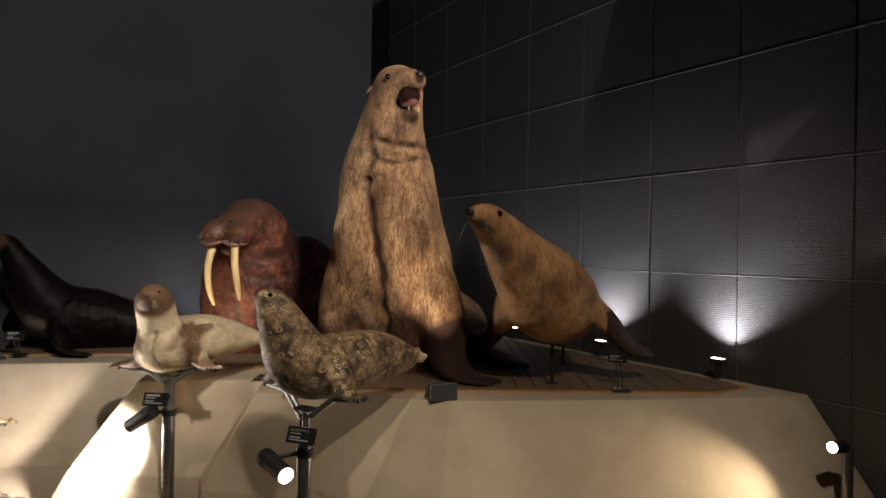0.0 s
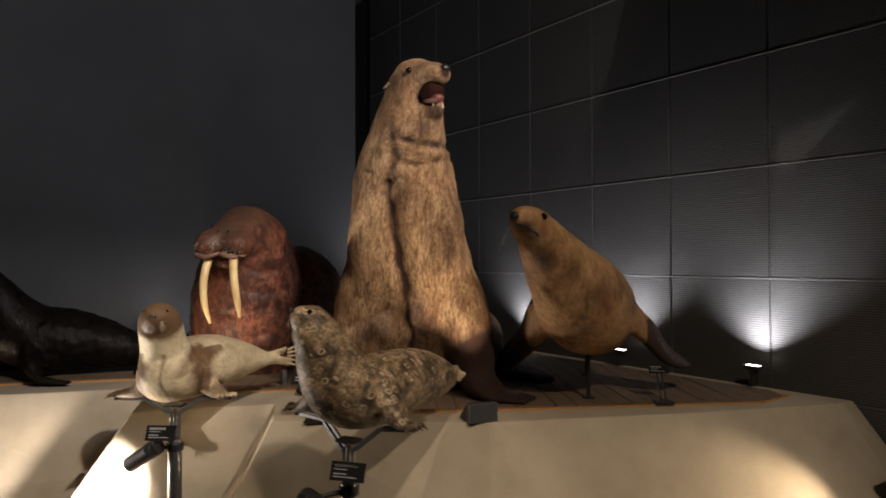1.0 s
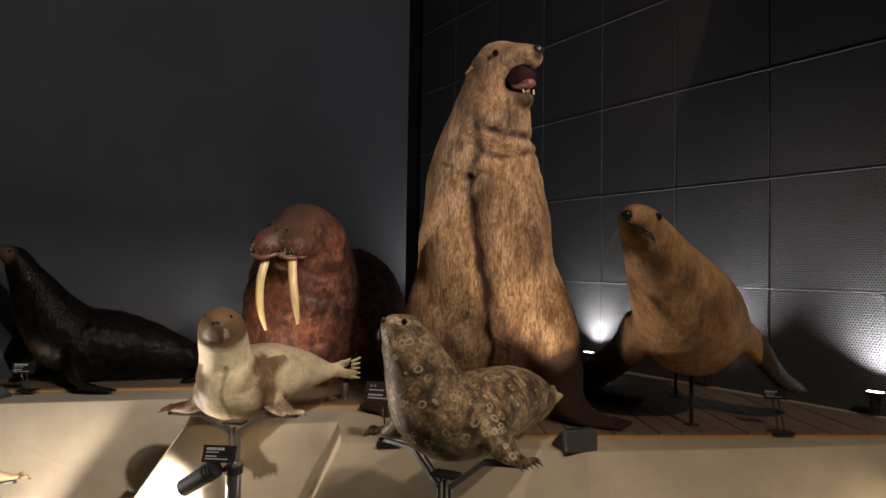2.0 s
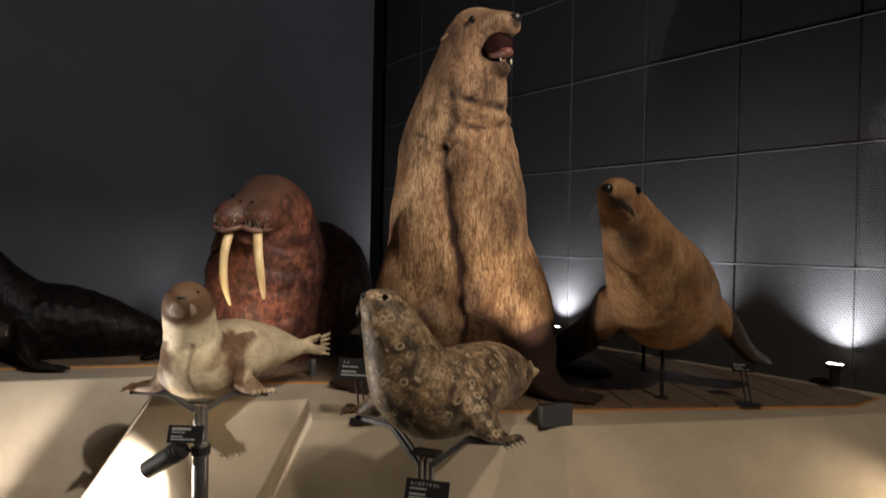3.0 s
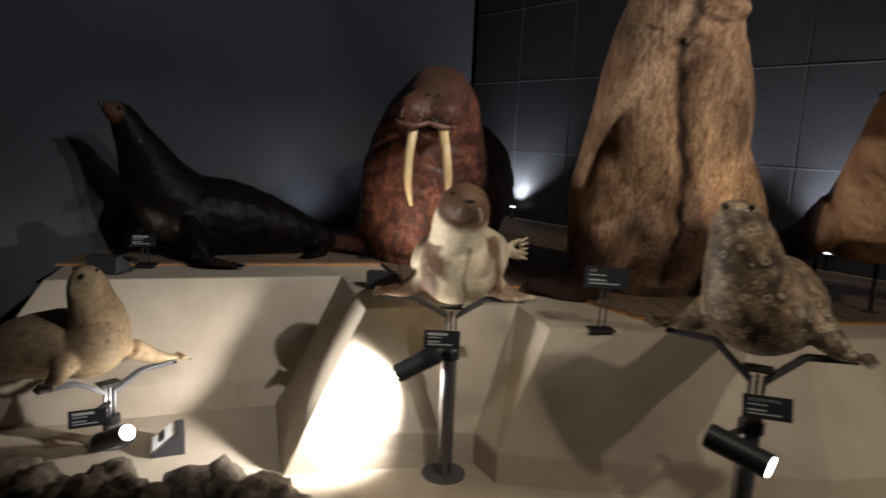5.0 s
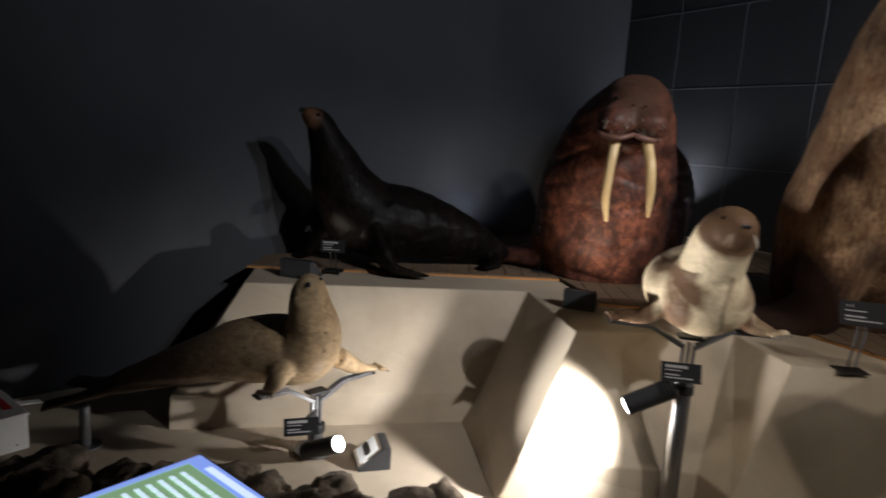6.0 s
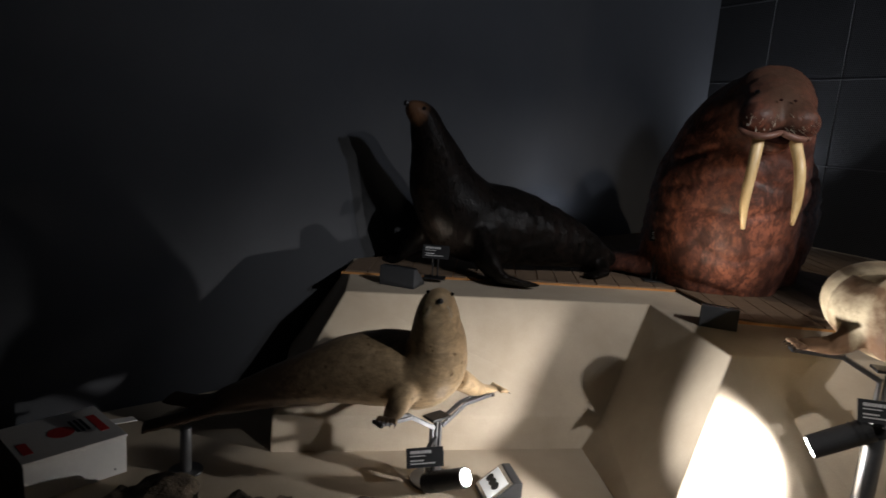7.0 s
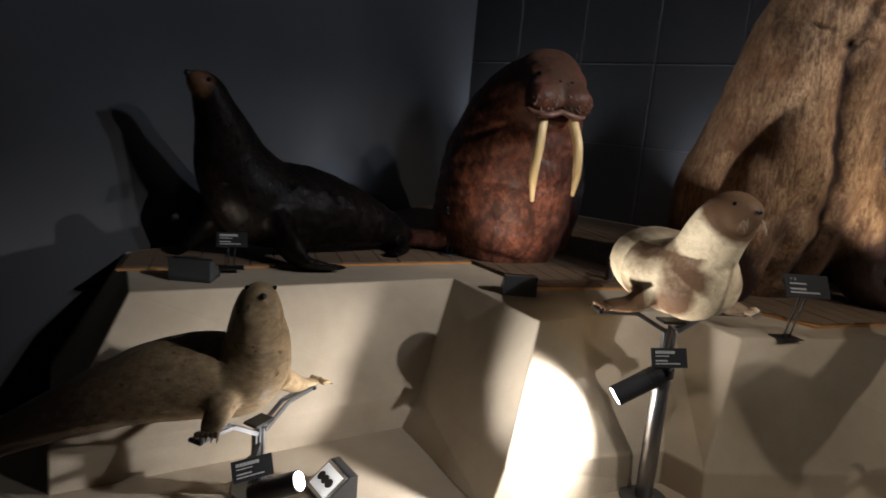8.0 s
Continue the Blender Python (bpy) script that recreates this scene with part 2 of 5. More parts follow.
M_RINGED = fur("dark_ringed_seal_fur", (0.43, 0.29, 0.17), (0.045, 0.032, 0.022), (0.50, 0.40, 0.26), 11.0, (70, 40, 70), 0.15, 0.5, (0.36, 0.60), "rings", (0.52, 0.40, 0.26), 25.0, relief=0.3, lock=0.55)
M_SPOTTED = fur("spotted_seal_fur", (0.58, 0.415, 0.24), (0.35, 0.25, 0.14), (0.065, 0.042, 0.027), 4.0, (30, 60, 60), 0.12, 0.5, (0.42, 0.75), "dots", (0.11, 0.065, 0.03), 24.0, relief=0.25, lock=0.45)

# ---- building helpers ----
def mesh_object(name, bm, mats, parent=None, label="", smooth=False):
    me = bpy.data.meshes.new(name)
    bm.normal_update()
    bm.to_mesh(me)
    bm.free()
    for m in mats if isinstance(mats, (list, tuple)) else [mats]:
        me.materials.append(m)
    if smooth:
        for p in me.polygons:
            p.use_smooth = True
    ob = new(name, me)
    if parent:
        ob.parent = parent
    if label:
        ob["label"] = label
    return ob


def part(name, bm, mat, parent, label="", smooth=False):
    return mesh_object(name, bm, mat, parent, label, smooth)


def thing(name, at, label, category, group=""):
    ob = new(name)
    ob.matrix_world = at if isinstance(at, Matrix) else Matrix.Translation(at)
    bpy.context.view_layer.update()
    return tagged(ob, label, category, group)


def box(size, m=None, bevel=0.0, bm=None, seg=2):
    """A bevelled block centred on the origin, then moved by m."""
    tmp = bmesh.new()
    bmesh.ops.create_cube(tmp, size=1.0, matrix=Matrix.Diagonal((*size, 1)))
    if bevel > 0:
        bmesh.ops.bevel(tmp, geom=tmp.edges[:], offset=bevel, segments=seg, profile=0.5, affect="EDGES")
    return merge(tmp, m, bm)


def cyl(r1, r2, h, m=None, bm=None, n=24, bevel=0.0):
    tmp = bmesh.new()
    bmesh.ops.create_cone(tmp, cap_ends=True, segments=n, radius1=r1, radius2=r2, depth=h)
    if bevel > 0:
        rim = [e for e in tmp.edges if abs(e.verts[0].co.z - e.verts[1].co.z) < 1e-6]
        bmesh.ops.bevel(tmp, geom=rim, offset=bevel, segments=2, profile=0.5, affect="EDGES")
    return merge(tmp, m, bm)


def merge(tmp, m, bm):
    if m is not None:
        bmesh.ops.transform(tmp, matrix=m, verts=tmp.verts[:])
    if bm is None:
        return tmp
    me = bpy.data.meshes.new("scrap")
    tmp.to_mesh(me)
    tmp.free()
    bm.from_mesh(me)
    bpy.data.meshes.remove(me)
    return bm


def along(a, b, roll_to=(0, 0, 1)):
    """A frame at a whose z axis runs to b."""
    a, b = Vector(a), Vector(b)
    z = (b - a).normalized()
    up = Vector(roll_to)
    if abs(z.dot(up)) > 0.98:
        up = Vector((0, 1, 0))
    x = up.cross(z).normalized()
    y = z.cross(x)
    m = Matrix((x, y, z)).transposed().to_4x4()
    m.translation = a
    return m


def bar(a, b, w, h, bm=None, bevel=0.002, roll_to=(0, 0, 1)):
    a, b = Vector(a), Vector(b)
    return box((w, h, (b - a).length), along((a + b) / 2, b, roll_to), bevel, bm)


def rod(a, b, r, bm=None, n=12, r2=None):
    a, b = Vector(a), Vector(b)
    return cyl(r, r if r2 is None else r2, (b - a).length, along((a + b) / 2, b), bm, n)


def spline(rows, steps):
    """Smooth rows of numbers through the given ones."""
    rows = [np.array(r, float) for r in rows]
    pts = [2 * rows[0] - rows[1], *rows, 2 * rows[-1] - rows[-2]]
    out = []
    for i in range(1, len(pts) - 2):
        p0, p1, p2, p3 = pts[i - 1:i + 3]
        for k in range(steps):
            t = k / steps
            out.append(0.5 * (2 * p1 + (p2 - p0) * t + (2 * p0 - 5 * p1 + 4 * p2 - p3) * t * t + (3 * p1 - p0 - 3 * p2 + p3) * t ** 3))
    out.append(rows[-1])
    return out


def loft(bm, rows, side=None, steps=5, n=20, material_index=0):
    """A closed smooth body along rows of (x, y, z, half width, half height); width lies along side."""
    rows = spline(rows, steps)
    rings = []
    for i, r in enumerate(rows):
        a, b = rows[max(i - 1, 0)], rows[min(i + 1, len(rows) - 1)]
        t = Vector(b[:3] - a[:3]).normalized()
        s = Vector(side) if side else (Vector((1, 0, 0)) if abs(t.x) < 0.8 else Vector((0, 1, 0)))
        s = (s - t * s.dot(t)).normalized()
        u = t.cross(s)
        c = Vector(r[:3])
        w, h = max(r[3], 0.0004), max(r[4], 0.0004)
        rings.append([bm.verts.new(c + s * (w * math.cos(2 * math.pi * k / n)) + u * (h * math.sin(2 * math.pi * k / n))) for k in range(n)])
    faces = []
    for r0, r1 in zip(rings, rings[1:]):
        for k in range(n):
            faces.append(bm.faces.new((r0[k], r0[(k + 1) % n], r1[(k + 1) % n], r1[k])))
    for ring, flip in ((rings[0], True), (rings[-1], False)):
        c = sum((v.co for v in ring), Vector()) / n
        r, q = rows[0 if flip else -1], rows[1 if flip else -2]
        out = Vector(r[:3] - q[:3]).normalized()
        tip = bm.verts.new(c + out * min(r[3], r[4]) * 0.45)
        for k in range(n):
            v = (ring[k], ring[(k + 1) % n])
            faces.append(bm.faces.new((v[1], v[0], tip) if flip else (v[0], v[1], tip)))
    for f in faces:
        f.material_index = material_index
        f.smooth = True
    return bm


def ball(bm, at, r, scale=(1, 1, 1), index=0, turn=None, seg=16):
    m = Matrix.Translation(at)
    if turn is not None:
        m = m @ turn
    before = len(bm.faces)
    bmesh.ops.create_uvsphere(bm, u_segments=seg, v_segments=seg // 2 + 2, radius=r, matrix=m @ Matrix.Diagonal((*scale, 1)))
    bm.faces.ensure_lookup_table()
    for f in bm.faces[before:]:
        f.material_index, f.smooth = index, True


def skin(bm, voxel, rounds=6):
    """Fuses overlapping lofts into one smooth skin."""
    me = bpy.data.meshes.new("scrap")
    bmesh.ops.recalc_face_normals(bm, faces=bm.faces[:])
    bm.to_mesh(me)
    bm.free()
    tmp = new("scrap", me)
    r = tmp.modifiers.new("fuse", "REMESH")
    r.mode, r.voxel_size = "VOXEL", voxel
    s = tmp.modifiers.new("soften", "SMOOTH")
    s.factor, s.iterations = 0.5, rounds
    dg = bpy.context.evaluated_depsgraph_get()
    out = bpy.data.meshes.new_from_object(tmp.evaluated_get(dg))
    bpy.data.objects.remove(tmp)
    bpy.data.meshes.remove(me)
    return out


def mount(name, base, label, category, body, mats, voxel, tone, lumps, extras, rounds=6):
    """A mounted specimen: one mesh. body(bm) adds lofts in world metres; tone(p) gives pigment and painted shade 0..1;
    lumps(p, n) a push along the normal.
    """
    bm = bmesh.new()
    body(bm)
    me = skin(bm, voxel, rounds)
    n = len(me.vertices)
    co, no = np.empty(n * 3), np.empty(n * 3)
    me.vertices.foreach_get("co", co)
    me.vertices.foreach_get("normal", no)
    co, no = co.reshape(-1, 3), no.reshape(-1, 3)
    push = np.array([lumps(Vector(p), Vector(q)) for p, q in zip(co, no)])
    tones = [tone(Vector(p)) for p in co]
    co = co + no * push[:, None]
    me.vertices.foreach_set("co", co.ravel())
    bm = bmesh.new()
    bm.from_mesh(me)
    bpy.data.meshes.remove(me)
    layer = bm.verts.layers.float.new("tone")
    for v, t in zip(bm.verts, tones):
        v[layer] = t
    for f in bm.faces:
        f.smooth, f.material_index = True, 0
    bmesh.ops.translate(bm, verts=bm.verts[:], vec=-Vector(base))
    ob = mesh_object(name, bm, mats[:1])
    ob.location = base
    details = bmesh.new()
    extras(details)
    loose_parts(details, ob, Vector(base), mats, tone)
    return tagged(ob, label, category)


def loose_parts(bm, host, base, mats, tone):
    """Eyes, nose, tusks, teeth and claws as parts of their own; whiskers stay together."""
    bm.verts.index_update()
    piece = [-1] * len(bm.verts)
    count = 0
    for v in bm.verts:
        if piece[v.index] >= 0:
            continue
        todo = [v]
        piece[v.index] = count
        while todo:
            for e in todo.pop().link_edges:
                for w in e.verts:
                    if piece[w.index] < 0:
                        piece[w.index] = count
                        todo.append(w)
        count += 1
    sets = {}
    for f in bm.faces:
        m = mats[f.material_index]
        kind = PART_OF.get(m.name, "toe" if f.verts[0].co.z < 2 else "ear")
        key = kind if kind == "whiskers" else (kind, piece[f.verts[0].index])
        sets.setdefault(key, (kind, m, []))[2].append(f)
    for kind, m, faces in sets.values():
        out = bmesh.new()
        layer = out.verts.layers.float.new("tone")
        copies = {}
        for f in faces:
            ring = []
            for v in f.verts:
                if v.index not in copies:
                    c = out.verts.new(v.co - base)
                    c[layer] = tone(v.co)
                    copies[v.index] = c
                ring.append(copies[v.index])
            out.faces.new(ring)
        made = part(kind, out, m, host, PART_LABEL.get(kind, ""), True)
        if kind == "whiskers":
            made["kind"] = "stuff"
    bm.free()


PART_OF = {"glass_eye": "eye", "black_nose_skin": "nose", "dark_red_mouth": "mouth", "pink_tongue": "tongue", "old_tooth": "tooth", "ivory": "tusk", "pinkish_lip_skin": "lip", "pale_whisker": "whiskers", "horn_claw": "claw"}
PART_LABEL = {"eye": "black glass eye", "tusk": "long yellowed ivory tusk", "nose": "black nose skin", "tongue": "dull pink tongue"}


def near(p, c, r, soft=0.5):
    """1 at c, 0 past r."""
    d = (p - Vector(c)).length / r
    return 1.0 if d < 1 - soft else max(0.0, (1 - d) / soft)


def whiskers(bm, root, out, down, count, length, index, spread=0.03):
    out, down = Vector(out).normalized(), Vector(down).normalized()
    side = out.cross(down)
    for k in range(count):
        f = k / max(count - 1, 1) - 0.5
        a = Vector(root) + side * f * spread + down * random.uniform(-spread, spread) * 0.5
        n = length * random.uniform(0.6, 1.0)
        rows = [(*(a + out * n * 0.45 * t + down * n * (0.75 * t * t + 0.25 * t) + side * f * 0.5 * n * t), 0.00045, 0.00045) for t in (0, 0.35, 0.7, 1)]
        loft(bm, rows, None, 2, 4, index)

# ---- the hall ----
def slab(name, corners, z0, z1, mat, label, category="", kind="structure"):
    bm = bmesh.new()
    low = [bm.verts.new((x, y, z0)) for x, y in corners]
    top = [bm.verts.new((x, y, z1)) for x, y in corners]
    bm.faces.new(low[::-1])
    bm.faces.new(top)
    for i in range(len(corners)):
        j = (i + 1) % len(corners)
        bm.faces.new((low[i], low[j], top[j], top[i]))
    bmesh.ops.recalc_face_normals(bm, faces=bm.faces[:])
    return tagged(mesh_object(name, bm, mat), label, category or name, "", kind)


def wall(name, a, b, z0, z1, thick, mat, label):
    """A wall whose seen face runs from a to b; its thickness lies to the left of that way."""
    a, b = Vector(a), Vector(b)
    t = (b - a).normalized()
    n = Vector((-t.y, t.x)) * thick
    return slab(name, [tuple(a), tuple(b), tuple(b + n), tuple(a + n)], z0, z1, mat, label, "wall")


CORNER = (-0.98, 8.45)
LEFT_END = (-7.2, 2.23)
WALL_A = Vector((1.70, 5.30))
WALL_T = Vector((-0.545, 0.838)).normalized()
WALL_N = Vector((-WALL_T.y, WALL_T.x))


def on_wall(s, off=0.0):
    """A place on the panelled wall: s metres towards the corner from the reference joint, off metres into the room."""
    p = WALL_A + WALL_T * s + WALL_N * off
    return p.x, p.y


HEIGHT = 5.2
wall("wall_left", LEFT_END, CORNER, -0.1, HEIGHT, 0.22, M_WALL, "dark grey painted gallery wall")
far, close = on_wall(5.4, -0.06), on_wall(-6.2, -0.06)
wall("wall_panelled", far, close, -0.1, HEIGHT, 0.2, M_BLACKWALL, "black backing wall behind perforated panels")
wall("wall_gap", (-1.62, 9.45), on_wall(5.4, -0.06), -0.1, HEIGHT, 0.2, M_BLACKWALL, "black wall closing the recess in the corner")
wall("wall_gap_side", (-1.2, 8.45), (-1.62, 9.45), -0.1, HEIGHT, 0.15, M_BLACKWALL, "black side wall of the corner recess")
wall("wall_back", on_wall(-6.2, -0.06), (-1.5, -2.6), -0.1, HEIGHT, 0.2, M_BLACKWALL, "black hall wall behind the visitor aisle")
wall("wall_side", (-1.5, -2.6), LEFT_END, -0.1, HEIGHT, 0.2, M_BLACKWALL, "black hall wall beside the visitor aisle")
slab("ceiling", [(-7.6, 2.2), (-1.5, -3.0), (5.6, -0.3), (2.4, 4.6), (-0.9, 9.8), (-2.0, 9.6)], HEIGHT, HEIGHT + 0.15, M_BLACKWALL, "black ceiling of the gallery", "ceiling")
slab("floor", [(-7.6, 2.2), (-1.5, -3.0), (5.6, -0.3), (2.4, 4.6), (-0.9, 9.8), (-2.0, 9.6)], -0.25, -0.10, M_CARPET, "dark visitor floor", "floor")
slab("display_floor", [(-5.0, 4.40), (-4.9, 3.45), (-1.6, 3.25), (0.3, 2.75), (3.05, 3.2), (2.2, 4.5), (-0.9, 5.4), (-3.9, 5.4)], -0.099, -0.02, M_SAND, "sand-coloured raised display floor", "display floor")


def perforated_panels():
    pitch, gap = 0.776, 0.010
    levels = [0.62 - 0.785, 0.62, 1.405, 2.19, 2.98, 3.77, 4.56, 5.15]
    host = bpy.data.objects["wall_panelled"]
    meshes = {}
    turn = Matrix.Rotation(math.atan2(-WALL_T.y, -WALL_T.x), 4, "Z")
    for k in range(-5, 6):
        for i in range(len(levels) - 1):
            h = round(levels[i + 1] - levels[i], 3)
            if h not in meshes:
                bm = box((pitch - gap, 0.03, h - gap), None, 0.005, None, 1)
                me = bpy.data.meshes.new("panel")
                bm.to_mesh(me)
                bm.free()
                me.materials.append(M_PERF)
                meshes[h] = me
            ob = new("panel", meshes[h])
            ob.parent = host
            x, y = on_wall((k + 0.5) * pitch, -0.016)
            ob.matrix_world = Matrix.Translation((x, y, (levels[i] + levels[i + 1]) / 2)) @ turn
    # strips added along the joints to stand in for the panels' lit bevelled edges
    for i, z in enumerate(levels[1:-1]):
        x, y = on_wall(0.5 * pitch, -0.0045)
        bm = box((11 * pitch, 0.010, 0.010), None, 0.003, None, 2)
        rail = part("joint_strip", bm, M_LIP, host, "thin metal strip added along the panel joint for its lit edge")
        rail.matrix_world = Matrix.Translation((x, y, z)) @ turn
    for k in range(-4, 6):
        x, y = on_wall(k * pitch, -0.013)
        bm = box((0.006, 0.012, 5.0), None, 0.002, None, 1)
        rail = part("joint_strip", bm, M_LIP, host)
        rail.matrix_world = Matrix.Translation((x, y, 2.55)) @ turn


# the faceted plinth: top edge, foot of the sloping faces, and floor line
TOP = 0.65
PLINTH = [  # top x, y; foot x, y, z
    ((-3.884, 5.53), (-4.18, 5.235, 0.15)),
    ((-3.754, 4.739), (-3.97, 4.30, 0.15)),
    ((-2.170, 5.035), (-2.419, 4.695, 0.134)),
    ((-2.011, 4.273), (-2.273, 3.923, 0.16)),
    ((-1.21, 4.43), (-1.476, 3.988, 0.13)),
    ((-1.145, 4.0), (-1.400, 3.80, 0.12)),
    ((0.05, 3.87), (0.02, 3.55, 0.12)),
    ((0.80, 3.95), (0.84, 3.63, 0.12)),
    ((1.50, 4.03), (1.58, 3.70, 0.12)),
    ((2.28, 4.15), (2.42, 3.80, 0.12)),
    ((2.395, 4.225), (2.61, 3.88, 0.12)),
]
SKIRT = {2: (-0.09, -0.035), 3: (-0.08, -0.04)}  # how far the lowest band runs out at these corners
BACK = [on_wall(0.5), on_wall(3.9), (-1.05, 8.36)]


def plinth():
    bm = bmesh.new()
    top = [bm.verts.new((*t, TOP)) for t, f in PLINTH]
    foot = [bm.verts.new(f) for t, f in PLINTH]
    base = [bm.verts.new((f[0] + SKIRT.get(i, (0, 0))[0], f[1] - 0.012 + SKIRT.get(i, (0, 0))[1], -0.02)) for i, (t, f) in enumerate(PLINTH)]
    rear = [bm.verts.new((*p, TOP)) for p in BACK]
    rear_low = [bm.verts.new((*p, -0.02)) for p in BACK]
    bm.faces.new(top + rear)
    for row_a, row_b in ((top, foot), (foot, base)):
        for i in range(len(top) - 1):
            bm.faces.new((row_a[i], row_a[i + 1], row_b[i + 1], row_b[i]))
    ring_t, ring_b = [top[-1], *rear, top[0]], [base[-1], *rear_low, base[0]]
    for i in range(len(ring_t) - 1):
        bm.faces.new((ring_t[i], ring_b[i], ring_b[i + 1], ring_t[i + 1]))
    bmesh.ops.recalc_face_normals(bm, faces=bm.faces[:])
    sharp = [e for e in bm.edges if len(e.link_faces) == 2 and e.calc_face_angle() > 0.12]
    bmesh.ops.bevel(bm, geom=sharp, offset=0.008, segments=2, profile=0.5, affect="EDGES")
    return tagged(mesh_object("plinth", bm, M_PLINTH), "faceted sand-coloured plaster plinth with sloping faces", "plinth", "", "structure")


DECK = [(-3.86, 5.10), (-1.885, 5.40), (-1.80, 4.80), (-1.0, 4.80), (-0.60, 4.10), (1.80, 4.19), (2.08, 4.38), (-0.55, 8.30), (-1.05, 8.30), (-3.83, 5.45)]


def inside(x, y, poly):
    hit = False
    for i in range(len(poly)):
        (x0, y0), (x1, y1) = poly[i], poly[i - 1]
        if (y0 > y) != (y1 > y) and x < (x1 - x0) * (y - y0) / (y1 - y0) + x0:
            hit = not hit
    return hit


def clip_line(y, poly):
    """Stretches of x inside the outline at y."""
    xs = []
    for i in range(len(poly)):
        (x0, y0), (x1, y1) = poly[i], poly[i - 1]
        if (y0 > y) != (y1 > y):
            xs.append((x1 - x0) * (y - y0) / (y1 - y0) + x0)
    xs.sort()
    return list(zip(xs[::2], xs[1::2]))


def deck():
    """Weathered planks lying front to back on the plinth, with a saw-cut edge strip in front."""
    host = slab("deck", DECK, TOP + 0.0005, TOP + 0.012, M_EDGE, "old plank deck with orange saw-cut edge on the plinth", "deck")
    swap = [(y, x) for x, y in DECK]
    width = 0.118
    k = 0
    x = -3.84
    while x < 2.0:
        w = width * random.uniform(0.9, 1.1)
        spans = clip_line(x + w * 0.5, swap)
        lo, hi = clip_line(x + 0.01, swap), clip_line(x + w - 0.01, swap)
        if len(lo) == len(hi) == len(spans):
            for (a0, b0), (a1, b1) in zip(lo, hi):
                a0, a1, b0, b1 = a0 + 0.004, a1 + 0.004, b0 - 0.004, b1 - 0.004
                if min(b0 - a0, b1 - a1) < 0.05:
                    continue
                z0, z1 = TOP + 0.0122, TOP + 0.020 + random.uniform(0, 0.003)
                bm = bmesh.new()
                q = [(x, a0), (x + w - 0.006, a1), (x + w - 0.006, b1), (x, b0)]
                vl = [bm.verts.new((px, py, z0)) for px, py in q]
                vt = [bm.verts.new((px, py, z1)) for px, py in q]
                bm.faces.new(vl[::-1])
                bm.faces.new(vt)
                for i in range(4):
                    bm.faces.new((vl[i], vl[(i + 1) % 4], vt[(i + 1) % 4], vt[i]))
                part("plank", bm, M_PLANK, host)
        x += w
        k += 1

# ---- lamps and stands ----
def flood(at, face, tilt, lit=True, label="", width=0.17):
    """A small wedge floodlight lying on its support; face is the compass way of its glass."""
    f = Vector((*face, 0)).normalized()
    m = Matrix((Vector((-f.y, f.x, 0)), f, Vector((0, 0, 1)))).transposed().to_4x4()
    m.translation = at
    ob = thing("floodlight", m, label or "dark grey wedge floodlight with lit glass, standing on the plinth", "floodlight", "floodlights")
    w, d, h = width, 0.15, 0.105
    bm = bmesh.new()
    side = [(-d / 2, 0), (d / 2, 0), (d / 2, 0.012), (-d / 2 + 0.035, h), (-d / 2, h)]
    rows = [[bm.verts.new((sx * w / 2, y, z)) for y, z in side] for sx in (-1, 1)]
    bm.faces.new(rows[0][::-1])
    bm.faces.new(rows[1])
    for i in range(5):
        j = (i + 1) % 5
        bm.faces.new((rows[0][i], rows[0][j], rows[1][j], rows[1][i]))
    bmesh.ops.recalc_face_normals(bm, faces=bm.faces[:])
    bmesh.ops.bevel(bm, geom=bm.edges[:], offset=0.004, segments=2, profile=0.5, affect="EDGES")
    part("housing", bm, M_HOUSING, ob)
    slope = Vector((0, d - 0.035, 0.012 - h)).normalized()
    c = Vector((0, 0.0175, (h + 0.012) / 2))
    n = Vector((0, -slope.z, slope.y))
    gm = Matrix((Vector((1, 0, 0)), slope, n)).transposed().to_4x4()
    gm.translation = c + n * 0.005
    part("bezel", box((w * 0.94, 0.135, 0.006), gm, 0.002), M_CHROME, ob, "bright metal bezel")
    gm2 = gm.copy()
    gm2.translation = c + n * 0.0095
    part("glass", box((w * 0.78, 0.105, 0.003), gm2, 0.001), M_FLOODGLASS, ob, "lit glass")
    for sx in (-1, 0, 1):
        hm = gm.copy()
        hm.translation = c + n * 0.013 + Vector((sx * w * 0.2, 0, 0))
        part("lens_cup", cyl(0.015, 0.020, 0.008, hm, None, 16), M_BLACK, ob, "dark lens cup")
    return ob


def print_bars(sign, w, h, m, lines):
    """Rows of pale print on a sign, too small to read."""
    for row, (y, size, length) in enumerate(lines):
        x = -w * 0.40
        while x < -w * 0.40 + length * w:
            step = size * h * random.uniform(0.5, 1.2)
            bm = box((step * 0.8, size * h, 0.0008), m @ Matrix.Translation((x + step / 2, y * h, 0.0036)))
            part("print", bm, M_INK, sign)
            x += step


LINES = [(0.28, 0.15, 0.5), (0.09, 0.05, 0.38), (-0.14, 0.07, 0.34), (-0.29, 0.06, 0.66)]


def words(text, height, m, parent):
    """A line of pale print in the built-in font."""
    cu = bpy.data.curves.new("print", "FONT")
    cu.body, cu.size, cu.extrude = text, height, 0.0003
    tmp = new("print", cu)
    me = bpy.data.meshes.new_from_object(tmp.evaluated_get(bpy.context.evaluated_depsgraph_get()))
    bpy.data.objects.remove(tmp)
    me.transform(m)
    me.materials.clear()
    me.materials.append(M_INK)
    ob = new("print", me)
    ob.parent = parent
    return ob


